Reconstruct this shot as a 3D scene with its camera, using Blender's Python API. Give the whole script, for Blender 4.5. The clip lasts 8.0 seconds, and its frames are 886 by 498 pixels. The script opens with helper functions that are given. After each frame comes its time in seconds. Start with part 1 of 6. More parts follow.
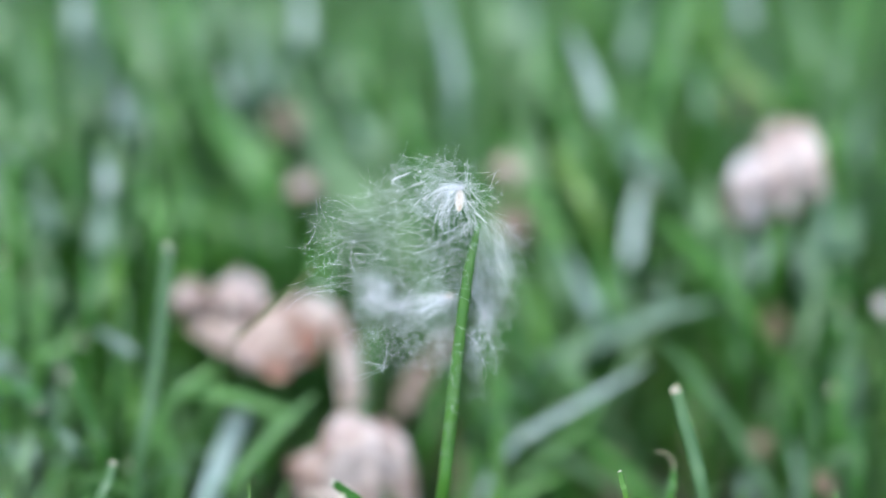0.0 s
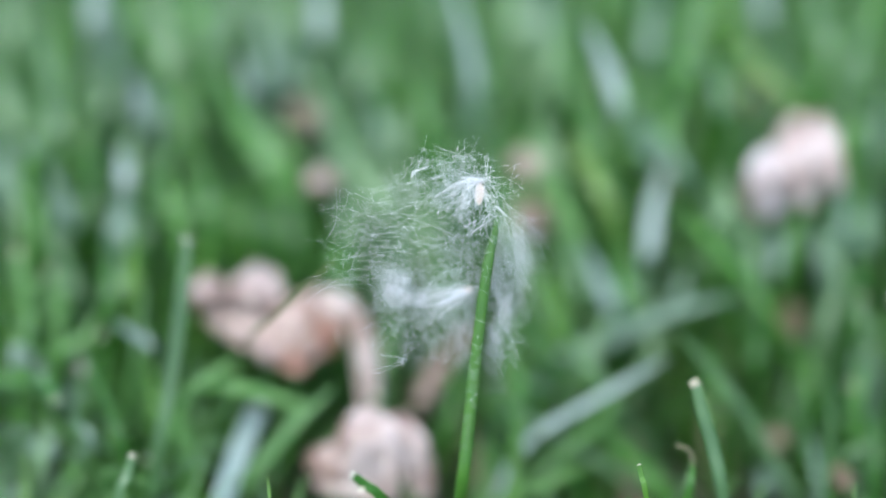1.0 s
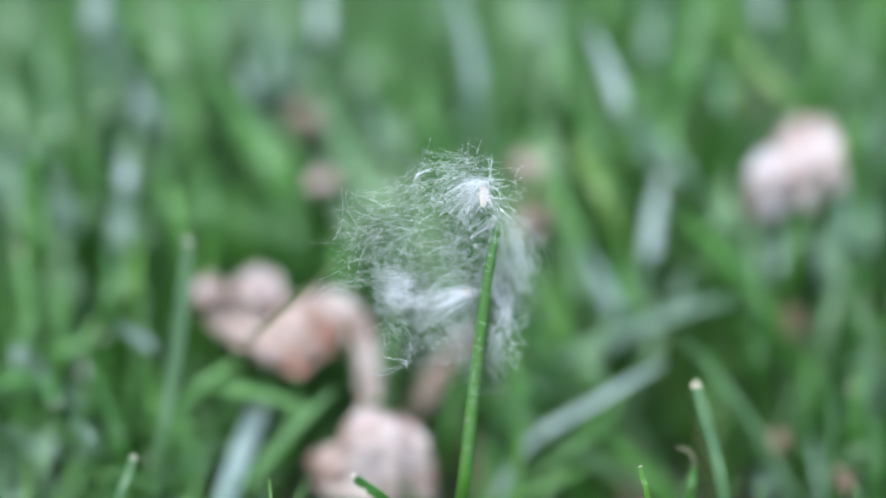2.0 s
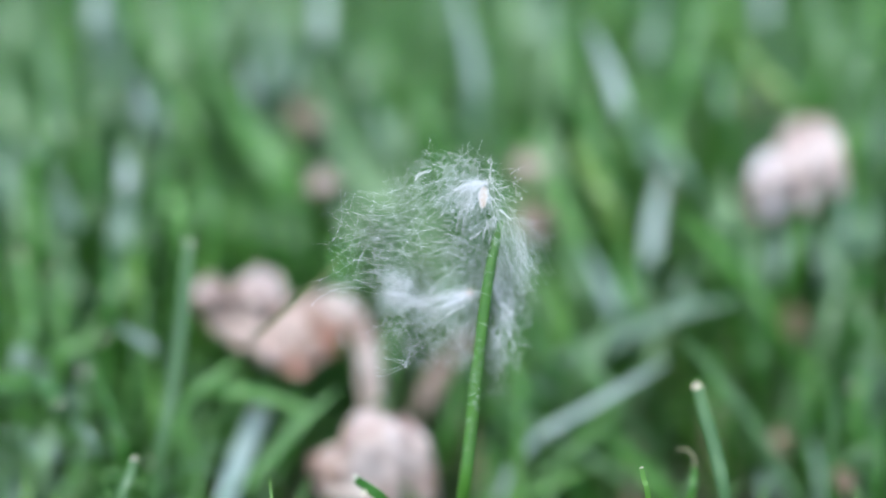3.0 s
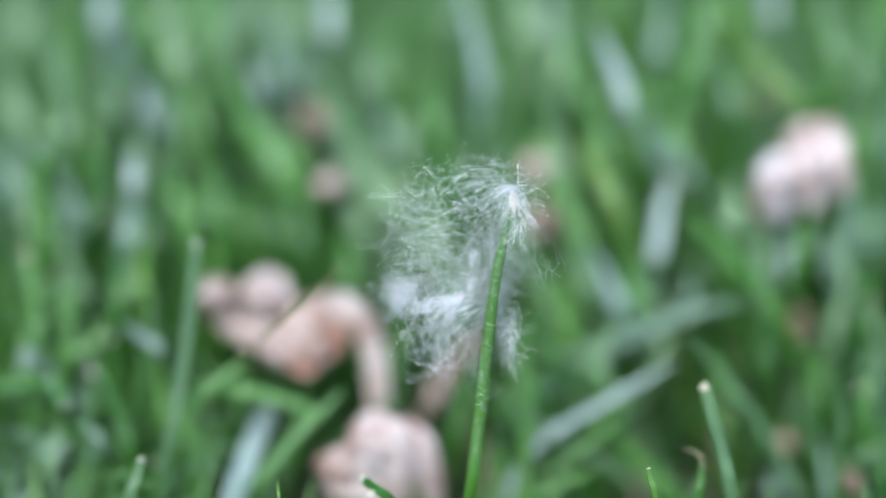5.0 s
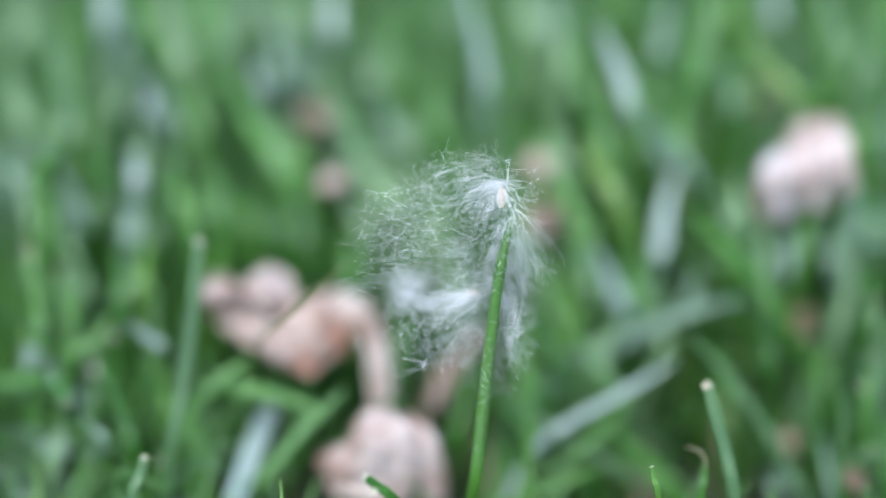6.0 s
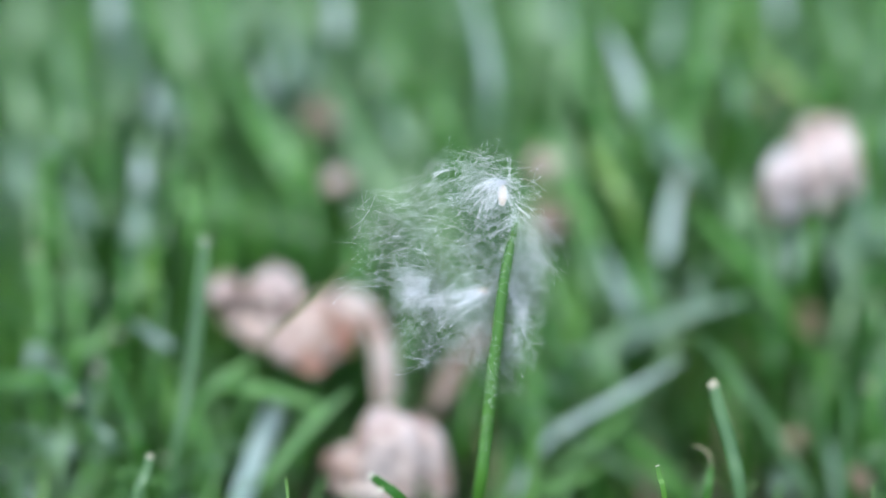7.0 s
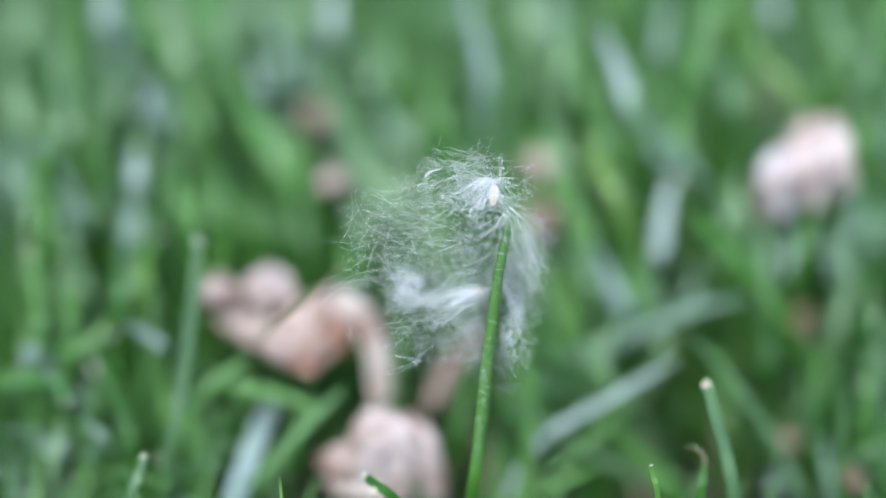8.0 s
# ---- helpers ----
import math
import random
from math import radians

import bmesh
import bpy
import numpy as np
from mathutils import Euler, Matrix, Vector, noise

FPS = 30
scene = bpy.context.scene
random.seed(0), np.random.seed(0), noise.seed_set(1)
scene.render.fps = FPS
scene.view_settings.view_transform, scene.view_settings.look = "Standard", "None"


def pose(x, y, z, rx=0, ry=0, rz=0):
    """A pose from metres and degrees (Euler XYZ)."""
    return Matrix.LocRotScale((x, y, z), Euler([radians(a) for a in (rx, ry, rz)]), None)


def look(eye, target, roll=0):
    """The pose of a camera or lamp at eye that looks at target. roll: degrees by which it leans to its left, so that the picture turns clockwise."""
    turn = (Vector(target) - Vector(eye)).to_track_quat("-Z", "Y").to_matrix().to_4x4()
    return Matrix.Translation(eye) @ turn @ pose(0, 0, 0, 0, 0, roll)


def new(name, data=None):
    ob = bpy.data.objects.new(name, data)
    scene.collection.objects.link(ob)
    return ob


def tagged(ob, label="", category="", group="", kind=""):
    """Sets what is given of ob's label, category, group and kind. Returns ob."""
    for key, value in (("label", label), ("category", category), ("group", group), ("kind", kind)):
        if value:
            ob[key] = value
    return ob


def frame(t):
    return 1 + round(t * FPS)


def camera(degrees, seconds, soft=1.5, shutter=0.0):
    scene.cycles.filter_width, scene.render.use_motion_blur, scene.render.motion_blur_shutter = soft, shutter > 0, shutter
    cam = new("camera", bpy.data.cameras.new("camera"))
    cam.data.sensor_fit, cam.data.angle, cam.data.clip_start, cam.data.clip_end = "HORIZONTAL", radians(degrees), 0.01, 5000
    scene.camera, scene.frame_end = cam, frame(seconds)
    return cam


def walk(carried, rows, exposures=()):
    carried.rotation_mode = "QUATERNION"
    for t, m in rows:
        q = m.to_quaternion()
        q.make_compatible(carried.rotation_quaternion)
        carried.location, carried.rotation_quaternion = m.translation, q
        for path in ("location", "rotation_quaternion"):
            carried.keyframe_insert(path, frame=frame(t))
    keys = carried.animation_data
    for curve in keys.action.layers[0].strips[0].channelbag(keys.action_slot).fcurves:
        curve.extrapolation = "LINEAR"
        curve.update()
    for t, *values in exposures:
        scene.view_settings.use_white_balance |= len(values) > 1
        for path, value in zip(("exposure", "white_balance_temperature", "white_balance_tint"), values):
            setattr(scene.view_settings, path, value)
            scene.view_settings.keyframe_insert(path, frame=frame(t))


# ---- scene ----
cam = camera(20, 8.0, soft=1.6, shutter=0.3)
cam.data.dof.use_dof = True
cam.data.dof.focus_distance = 0.366
cam.data.dof.aperture_fstop = 2.85
walk(cam, [
    (0.00, look((0.00235, -0.32699, 0.24421), (0.00335, 0.00021, 0.07039))),
    (0.10, look((0.00219, -0.32701, 0.24418), (0.00313, 0.00018, 0.07034))),
    (0.20, look((0.00197, -0.32702, 0.24416), (0.00282, 0.00016, 0.07031))),
    (0.30, look((0.00181, -0.32704, 0.24411), (0.00258, 0.00013, 0.07025))),
    (0.40, look((0.00171, -0.32708, 0.24403), (0.00244, 0.00007, 0.07013))),
    (0.50, look((0.00160, -0.32712, 0.24397), (0.00229, 0.00002, 0.07004))),
    (0.60, look((0.00148, -0.32717, 0.24386), (0.00211, -0.00006, 0.06989))),
    (0.70, look((0.00122, -0.32726, 0.24371), (0.00175, -0.00018, 0.06967))),
    (0.80, look((0.00086, -0.32730, 0.24362), (0.00123, -0.00024, 0.06954))),
    (0.90, look((0.00057, -0.32731, 0.24360), (0.00082, -0.00026, 0.06951))),
    (1.00, look((0.00033, -0.32731, 0.24360), (0.00048, -0.00026, 0.06951))),
    (1.10, look((0.00020, -0.32733, 0.24357), (0.00029, -0.00028, 0.06948))),
    (1.20, look((0.00015, -0.32736, 0.24352), (0.00021, -0.00032, 0.06940))),
    (1.30, look((0.00013, -0.32736, 0.24351), (0.00019, -0.00033, 0.06938))),
    (1.50, look((0.00017, -0.32735, 0.24353), (0.00025, -0.00031, 0.06941))),
    (1.70, look((0.00020, -0.32729, 0.24364), (0.00029, -0.00023, 0.06957))),
    (3.00, look((0.00009, -0.32717, 0.24386), (0.00013, -0.00006, 0.06989))),
    (3.50, look((0.00000, -0.32713, 0.24394), (0.00000, 0.00000, 0.07000))),
    (4.00, look((-0.00017, -0.32707, 0.24405), (-0.00025, 0.00008, 0.07015))),
    (4.50, look((-0.00043, -0.32705, 0.24409), (-0.00062, 0.00012, 0.07022))),
    (4.70, look((-0.00058, -0.32708, 0.24403), (-0.00083, 0.00007, 0.07013))),
    (5.80, look((-0.00080, -0.32720, 0.24381), (-0.00114, -0.00010, 0.06981))),
    (6.00, look((-0.00097, -0.32723, 0.24376), (-0.00139, -0.00013, 0.06975))),
    (6.20, look((-0.00122, -0.32727, 0.24368), (-0.00175, -0.00020, 0.06963))),
    (6.40, look((-0.00140, -0.32734, 0.24355), (-0.00200, -0.00029, 0.06945))),
    (6.50, look((-0.00145, -0.32736, 0.24352), (-0.00207, -0.00032, 0.06940))),
    (6.60, look((-0.00153, -0.32734, 0.24354), (-0.00219, -0.00030, 0.06943))),
    (6.80, look((-0.00152, -0.32729, 0.24365), (-0.00217, -0.00022, 0.06959))),
    (7.00, look((-0.00159, -0.32727, 0.24367), (-0.00227, -0.00020, 0.06962))),
    (7.10, look((-0.00150, -0.32726, 0.24369), (-0.00214, -0.00019, 0.06965))),
    (7.20, look((-0.00138, -0.32725, 0.24372), (-0.00197, -0.00016, 0.06969))),
    (7.50, look((-0.00105, -0.32724, 0.24374), (-0.00150, -0.00015, 0.06971))),
    (7.60, look((-0.00098, -0.32725, 0.24372), (-0.00140, -0.00017, 0.06968))),
    (8.00, look((-0.00091, -0.32729, 0.24365), (-0.00130, -0.00022, 0.06959))),
])

# ---- sky and light: an open, evenly clouded day ----
world = bpy.data.worlds.new("overcast_sky")
scene.world = world
world.use_nodes = True
wn = world.node_tree.nodes
sky = wn.new("ShaderNodeTexSky")
sky.sky_type, sky.sun_disc = "NISHITA", False
sky.sun_elevation, sky.sun_rotation = radians(59), radians(204)
sky.air_density, sky.dust_density, sky.ozone_density = 1.0, 4.0, 1.0
wn["Background"].inputs["Strength"].default_value = 0.15
world.node_tree.links.new(sky.outputs[0], wn["Background"].inputs["Color"])
sun = new("sun", bpy.data.lights.new("sun", "SUN"))
sun.data.energy, sun.data.angle, sun.data.color = 1.5, radians(40), (1.0, 0.97, 0.93)
sun.matrix_world = look((-0.25, -0.55, 1.0), (0, 0, 0))
scene.view_settings.exposure = 1.23
scene.view_settings.use_white_balance = True
scene.view_settings.white_balance_temperature, scene.view_settings.white_balance_tint = 5700, 1


# ---- materials ----
def material(name):
    m = bpy.data.materials.new(name)
    m.use_nodes = True
    nt = m.node_tree
    return m, nt.nodes, nt.links.new, nt.nodes["Principled BSDF"]


def ramp(nodes, stops):
    r = nodes.new("ShaderNodeValToRGB")
    el = r.color_ramp.elements
    for i, (at, c) in enumerate(stops):
        e = el[i] if i < 2 else el.new(at)
        e.position, e.color = at, (*c, 1)
    return r


def leaf_material(name, dark, mid, light, rough=0.38, glow=0.32):
    """Grass: veins along the blade, blotches, light passing through."""
    m, nodes, link, bsdf = material(name)
    uv = nodes.new("ShaderNodeUVMap")
    stretch = nodes.new("ShaderNodeMapping")
    stretch.inputs["Scale"].default_value = (16, 2.0, 1)
    link(uv.outputs[0], stretch.inputs[0])
    veins = nodes.new("ShaderNodeTexNoise")
    veins.inputs["Scale"].default_value, veins.inputs["Detail"].default_value = 1.0, 3
    link(stretch.outputs[0], veins.inputs["Vector"])
    geo = nodes.new("ShaderNodeNewGeometry")
    info = nodes.new("ShaderNodeObjectInfo")
    blot = nodes.new("ShaderNodeTexNoise")
    blot.inputs["Scale"].default_value, blot.inputs["Detail"].default_value = 170, 3
    link(geo.outputs["Position"], blot.inputs["Vector"])
    add = nodes.new("ShaderNodeMath")
    add.operation = "ADD"
    link(geo.outputs["Random Per Island"], add.inputs[0])
    link(info.outputs["Random"], add.inputs[1])
    wrap = nodes.new("ShaderNodeMath")
    wrap.operation = "FRACT"
    link(add.outputs[0], wrap.inputs[0])
    mix1 = nodes.new("ShaderNodeMath")
    mix1.operation = "MULTIPLY_ADD"
    mix1.inputs[1].default_value = 0.6
    link(wrap.outputs[0], mix1.inputs[0])
    mix2 = nodes.new("ShaderNodeMath")
    mix2.operation = "MULTIPLY_ADD"
    mix2.inputs[1].default_value, mix2.inputs[2].default_value = 0.5, -0.08
    link(veins.outputs[0], mix2.inputs[0])
    link(mix2.outputs[0], mix1.inputs[2])
    tone = ramp(nodes, ((0.1, dark), (0.85, light), (0.45, mid)))
    link(mix1.outputs[0], tone.inputs[0])
    hue = nodes.new("ShaderNodeMix")
    hue.data_type, hue.blend_type = "RGBA", "MULTIPLY"
    hue.inputs["Factor"].default_value = 0.5
    blots = ramp(nodes, ((0.35, (0.6, 0.7, 0.6)), (0.65, (1.0, 1.0, 0.9))))
    link(blot.outputs[0], blots.inputs[0])
    link(tone.outputs[0], hue.inputs["A"])
    link(blots.outputs[0], hue.inputs["B"])
    link(hue.outputs["Result"], bsdf.inputs["Base Color"])
    bsdf.inputs["Roughness"].default_value = rough
    bsdf.inputs["Specular IOR Level"].default_value = 0.6
    bump = nodes.new("ShaderNodeBump")
    bump.inputs["Strength"].default_value, bump.inputs["Distance"].default_value = 0.5, 0.0002
    link(veins.outputs[0], bump.inputs["Height"])
    link(bump.outputs[0], bsdf.inputs["Normal"])
    thin = nodes.new("ShaderNodeBsdfTranslucent")
    link(hue.outputs["Result"], thin.inputs["Color"])
    both = nodes.new("ShaderNodeMixShader")
    both.inputs[0].default_value = glow
    link(bsdf.outputs[0], both.inputs[1])
    link(thin.outputs[0], both.inputs[2])
    link(both.outputs[0], nodes["Material Output"].inputs["Surface"])
    return m


GREEN = leaf_material("grass_green", (0.036, 0.097, 0.019), (0.088, 0.225, 0.045), (0.18, 0.355, 0.103))
FRESH = leaf_material("grass_fresh", (0.035, 0.10, 0.010), (0.080, 0.20, 0.02), (0.16, 0.31, 0.05))
# waxy bluish green with the sky's reflection mixed into the colour
BLUISH_SHEEN = leaf_material("grass_bluish_sheen", (0.080, 0.157, 0.099), (0.144, 0.235, 0.167), (0.248, 0.340, 0.283), rough=0.32)
PALE = leaf_material("grass_pale_green", (0.062, 0.133, 0.049), (0.121, 0.224, 0.097), (0.226, 0.337, 0.180), rough=0.35)
YELLOW = leaf_material("grass_yellowing", (0.10, 0.20, 0.035), (0.17, 0.28, 0.065), (0.27, 0.36, 0.12))
STEM = leaf_material("grass_stem_green", (0.028, 0.092, 0.008), (0.054, 0.150, 0.016), (0.105, 0.235, 0.040))
DEEP = leaf_material("grass_deep_green", (0.022, 0.076, 0.008), (0.047, 0.152, 0.015), (0.098, 0.24, 0.036))
DRYING = leaf_material("grass_awn_drying", (0.11, 0.13, 0.04), (0.18, 0.20, 0.08), (0.29, 0.29, 0.14))
# silver stands for bright sky sheen, painted as base colour
SILVER_SHEEN = leaf_material("grass_silvery_sheen", (0.20, 0.265, 0.25), (0.32, 0.40, 0.39), (0.48, 0.555, 0.565), rough=0.3)
DRY = leaf_material("grass_dry", (0.20, 0.15, 0.09), (0.33, 0.26, 0.18), (0.50, 0.43, 0.33), rough=0.7)
CUT = leaf_material("grass_cut_end", (0.34, 0.32, 0.22), (0.58, 0.53, 0.45), (0.80, 0.75, 0.72), rough=0.8, glow=0.2)


def brown_leaf_material(name, low, mid, high):
    m, nodes, link, bsdf = material(name)
    geo = nodes.new("ShaderNodeNewGeometry")
    big = nodes.new("ShaderNodeTexNoise")
    big.inputs["Scale"].default_value, big.inputs["Detail"].default_value = 170, 5
    link(geo.outputs["Position"], big.inputs["Vector"])
    fine = nodes.new("ShaderNodeTexVoronoi")
    fine.feature = "DISTANCE_TO_EDGE"
    fine.inputs["Scale"].default_value = 700
    link(geo.outputs["Position"], fine.inputs["Vector"])
    tone = ramp(nodes, ((0.37, low), (0.62, high), (0.48, mid)))
    link(big.outputs[0], tone.inputs[0])
    link(tone.outputs[0], bsdf.inputs["Base Color"])
    bsdf.inputs["Roughness"].default_value = 0.6
    bump = nodes.new("ShaderNodeBump")
    bump.inputs["Strength"].default_value, bump.inputs["Distance"].default_value = 0.6, 0.0004
    link(fine.outputs[0], bump.inputs["Height"])
    link(bump.outputs[0], bsdf.inputs["Normal"])
    thin = nodes.new("ShaderNodeBsdfTranslucent")
    link(tone.outputs[0], thin.inputs["Color"])
    both = nodes.new("ShaderNodeMixShader")
    both.inputs[0].default_value = 0.25
    link(bsdf.outputs[0], both.inputs[1])
    link(thin.outputs[0], both.inputs[2])
    link(both.outputs[0], nodes["Material Output"].inputs["Surface"])
    return m


def soil_material():
    m, nodes, link, bsdf = material("soil_and_thatch")
    geo = nodes.new("ShaderNodeNewGeometry")
    a = nodes.new("ShaderNodeTexNoise")
    a.inputs["Scale"].default_value, a.inputs["Detail"].default_value = 260, 8
    b = nodes.new("ShaderNodeTexNoise")
    b.inputs["Scale"].default_value, b.inputs["Detail"].default_value = 9, 4
    for n in (a, b):
        link(geo.outputs["Position"], n.inputs["Vector"])
    mixed = nodes.new("ShaderNodeMath")
    mixed.operation = "MULTIPLY_ADD"
    mixed.inputs[1].default_value = 0.35
    link(b.outputs[0], mixed.inputs[0])
    half = nodes.new("ShaderNodeMath")
    half.operation = "MULTIPLY"
    half.inputs[1].default_value = 0.65
    link(a.outputs[0], half.inputs[0])
    link(half.outputs[0], mixed.inputs[2])
    tone = ramp(nodes, ((0.35, (0.012, 0.013, 0.008)), (0.68, (0.075, 0.08, 0.035)), (0.5, (0.028, 0.036, 0.016))))
    link(mixed.outputs[0], tone.inputs[0])
    link(tone.outputs[0], bsdf.inputs["Base Color"])
    bsdf.inputs["Roughness"].default_value = 0.95
    bump = nodes.new("ShaderNodeBump")
    bump.inputs["Distance"].default_value = 0.004
    link(a.outputs[0], bump.inputs["Height"])
    link(bump.outputs[0], bsdf.inputs["Normal"])
    return m


def hair_material():
    """Seed hair: white, shining, half letting light through."""
    m, nodes, link, bsdf = material("white_seed_hair")
    geo = nodes.new("ShaderNodeNewGeometry")
    tone = ramp(nodes, ((0.0, (0.86, 0.88, 0.91)), (1.0, (0.97, 0.97, 0.98))))
    link(geo.outputs["Random Per Island"], tone.inputs[0])
    link(tone.outputs[0], bsdf.inputs["Base Color"])
    bsdf.inputs["Roughness"].default_value = 0.35
    thin = nodes.new("ShaderNodeBsdfTranslucent")
    link(tone.outputs[0], thin.inputs["Color"])
    clear = nodes.new("ShaderNodeBsdfTransparent")
    both = nodes.new("ShaderNodeMixShader")
    both.inputs[0].default_value = 0.25
    link(bsdf.outputs[0], both.inputs[1])
    link(thin.outputs[0], both.inputs[2])
    see = nodes.new("ShaderNodeMixShader")
    see.inputs[0].default_value = 0.12
    link(both.outputs[0], see.inputs[1])
    link(clear.outputs[0], see.inputs[2])
    link(see.outputs[0], nodes["Material Output"].inputs["Surface"])
    return m


def seed_material():
    m, nodes, link, bsdf = material("seed_coat")
    geo = nodes.new("ShaderNodeNewGeometry")
    n = nodes.new("ShaderNodeTexNoise")
    n.inputs["Scale"].default_value = 1500
    link(geo.outputs["Position"], n.inputs["Vector"])
    tone = ramp(nodes, ((0.3, (0.60, 0.46, 0.34)), (0.7, (0.74, 0.62, 0.51))))
    link(n.outputs[0], tone.inputs[0])
    link(tone.outputs[0], bsdf.inputs["Base Color"])
    bsdf.inputs["Roughness"].default_value = 0.45
    bsdf.inputs["Subsurface Weight"].default_value = 0.3
    bsdf.inputs["Subsurface Radius"].default_value = (0.001, 0.0006, 0.0004)
    return m


BROWN = brown_leaf_material("dry_leaf_skin", (0.225, 0.138, 0.10), (0.385, 0.288, 0.243), (0.54, 0.465, 0.435))
PALE_PINK = brown_leaf_material("bleached_leaf_skin", (0.31, 0.217, 0.187), (0.475, 0.375, 0.345), (0.61, 0.52, 0.505))
PINK = brown_leaf_material("pinkish_leaf_skin", (0.255, 0.164, 0.132), (0.408, 0.302, 0.266), (0.53, 0.436, 0.408))
RUSTY = brown_leaf_material("rusty_leaf_skin", (0.22, 0.10, 0.065), (0.36, 0.20, 0.15), (0.50, 0.33, 0.27))
BLEACHED = brown_leaf_material("bleached_lavender_leaf_skin", (0.36, 0.29, 0.275), (0.53, 0.46, 0.455), (0.66, 0.60, 0.615))
DULL_BROWN = brown_leaf_material("weathered_leaf_skin", (0.16, 0.10, 0.075), (0.31, 0.225, 0.185), (0.46, 0.375, 0.335))
OLD_BROWN = brown_leaf_material("rotting_leaf_skin", (0.10, 0.065, 0.04), (0.20, 0.14, 0.09), (0.34, 0.25, 0.19))
SOIL, HAIR, SEED = soil_material(), hair_material(), seed_material()
MM = 0.001


# ---- mesh tools ----
def mesh_object(name, verts, faces, mat, parent=None, label="", uvs=None, smooth=True):
    """One mesh object, given in millimetres."""
    me = bpy.data.meshes.new(name)
    me.from_pydata([(x * MM, y * MM, z * MM) for x, y, z in verts], [], faces)
    me.materials.append(mat)
    if uvs is not None:
        layer = me.uv_layers.new(name="UVMap")
        index = np.empty(len(me.loops), dtype=np.int32)
        me.loops.foreach_get("vertex_index", index)
        layer.data.foreach_set("uv", np.asarray(uvs, dtype=np.float32)[index].ravel())
    if smooth:
        me.polygons.foreach_set("use_smooth", [True] * len(me.polygons))
    me.update()
    ob = new(name, me)
    if parent:
        ob.parent = parent
    return tagged(ob, label)


def curve_through(points, n):
    """n + 1 points of a smooth curve through the points given."""
    p = [np.array(q, float) for q in points]
    p = [2 * p[0] - p[1]] + p + [2 * p[-1] - p[-2]]
    out, spans = [], len(p) - 3
    for i in range(n + 1):
        s = min(i / n * spans, spans - 1e-6)
        k, t = int(s), s - int(s)
        a, b, c, d = p[k:k + 4]
        out.append(0.5 * (2 * b + (c - a) * t + (2 * a - 5 * b + 4 * c - d) * t * t + (3 * b - a - 3 * c + d) * t ** 3))
    return np.array(out)


def unit(v):
    return v / max(np.linalg.norm(v), 1e-9)


FACING = unit(np.array((0.0, -0.80, 0.60)))


def blade_mesh(line, width, taper, fold=0.22, thick=0.16, twist=0.0, start=0):
    """A folded grass blade along the line, tip first: vertices, faces, uvs. taper: width at a share of the length."""
    verts, faces, uvs, n = [], [], [], len(line)
    across = (-1, -0.55, 0, 0.55, 1)
    for i, c in enumerate(line):
        s = i / (n - 1)
        along = unit(line[min(i + 1, n - 1)] - line[max(i - 1, 0)])
        side = unit(np.cross(along, FACING))
        normal = unit(np.cross(side, along))
        a = radians(twist) * (1 - 0.6 * s)
        side, normal = side * math.cos(a) + normal * math.sin(a), normal * math.cos(a) - side * math.sin(a)
        w = width / 2 * taper(s)
        for layer in (0, 1):
            for u in across:
                lift = fold * w * abs(u) * (1.2 - 0.5 * abs(u)) - layer * thick * (1.2 - abs(u))
                verts.append(c + side * u * w + normal * lift)
                uvs.append((u * 0.5 + 0.5, s * 4 + start * 1.7))
    for i in range(n - 1):
        a, b = start + i * 10, start + (i + 1) * 10
        for k in range(4):
            faces.append((a + k, b + k, b + k + 1, a + k + 1))
            faces.append((a + 5 + k, a + 6 + k, b + 6 + k, b + 5 + k))
        faces.append((a, a + 5, b + 5, b))
        faces.append((a + 4, b + 4, b + 9, a + 9))
    for a, turn in ((start, 1), (start + (n - 1) * 10, -1)):
        ring = [a + k for k in range(5)] + [a + 9 - k for k in range(5)]
        faces.append(tuple(ring[::turn]))
    return verts, faces, uvs


BLADE_WORDS = {
    DEEP: "deep green grass blade growing in the lawn",
    SILVER_SHEEN: "bent-over grass blade, sky sheen painted as its silvery colour",
    DRYING: "thin olive grass awn leaning over a dry leaf",
    GREEN: "mid-green grass blade rooted in the lawn",
    FRESH: "fresh yellow-green grass blade rooted in the lawn",
    BLUISH_SHEEN: "pale bluish-green grass blade, sky sheen mixed into its colour",
    PALE: "pale grey-green grass blade arching in the lawn",
    YELLOW: "yellowing pale grass blade in the lawn",
    DRY: "dry straw-coloured grass blade in the lawn",
}


def ribbon(line, width, height, out):
    """A slim raised rib along a line, lifted along out."""
    v, f, n = [], [], len(line)
    for i, c in enumerate(line):
        along = unit(line[min(i + 1, n - 1)] - line[max(i - 1, 0)])
        side = unit(np.cross(along, out))
        up = unit(np.cross(side, along))
        w = width * (0.4 + 0.6 * min(1, i / n * 5))
        v += [c - side * w - up * 0.05, c + up * height, c + side * w - up * 0.05]
    for i in range(n - 1):
        a, b = 3 * i, 3 * i + 3
        f += [(a, b, b + 1, a + 1), (a + 1, b + 1, b + 2, a + 2), (a, a + 2, b + 2, b)]
    return v, f


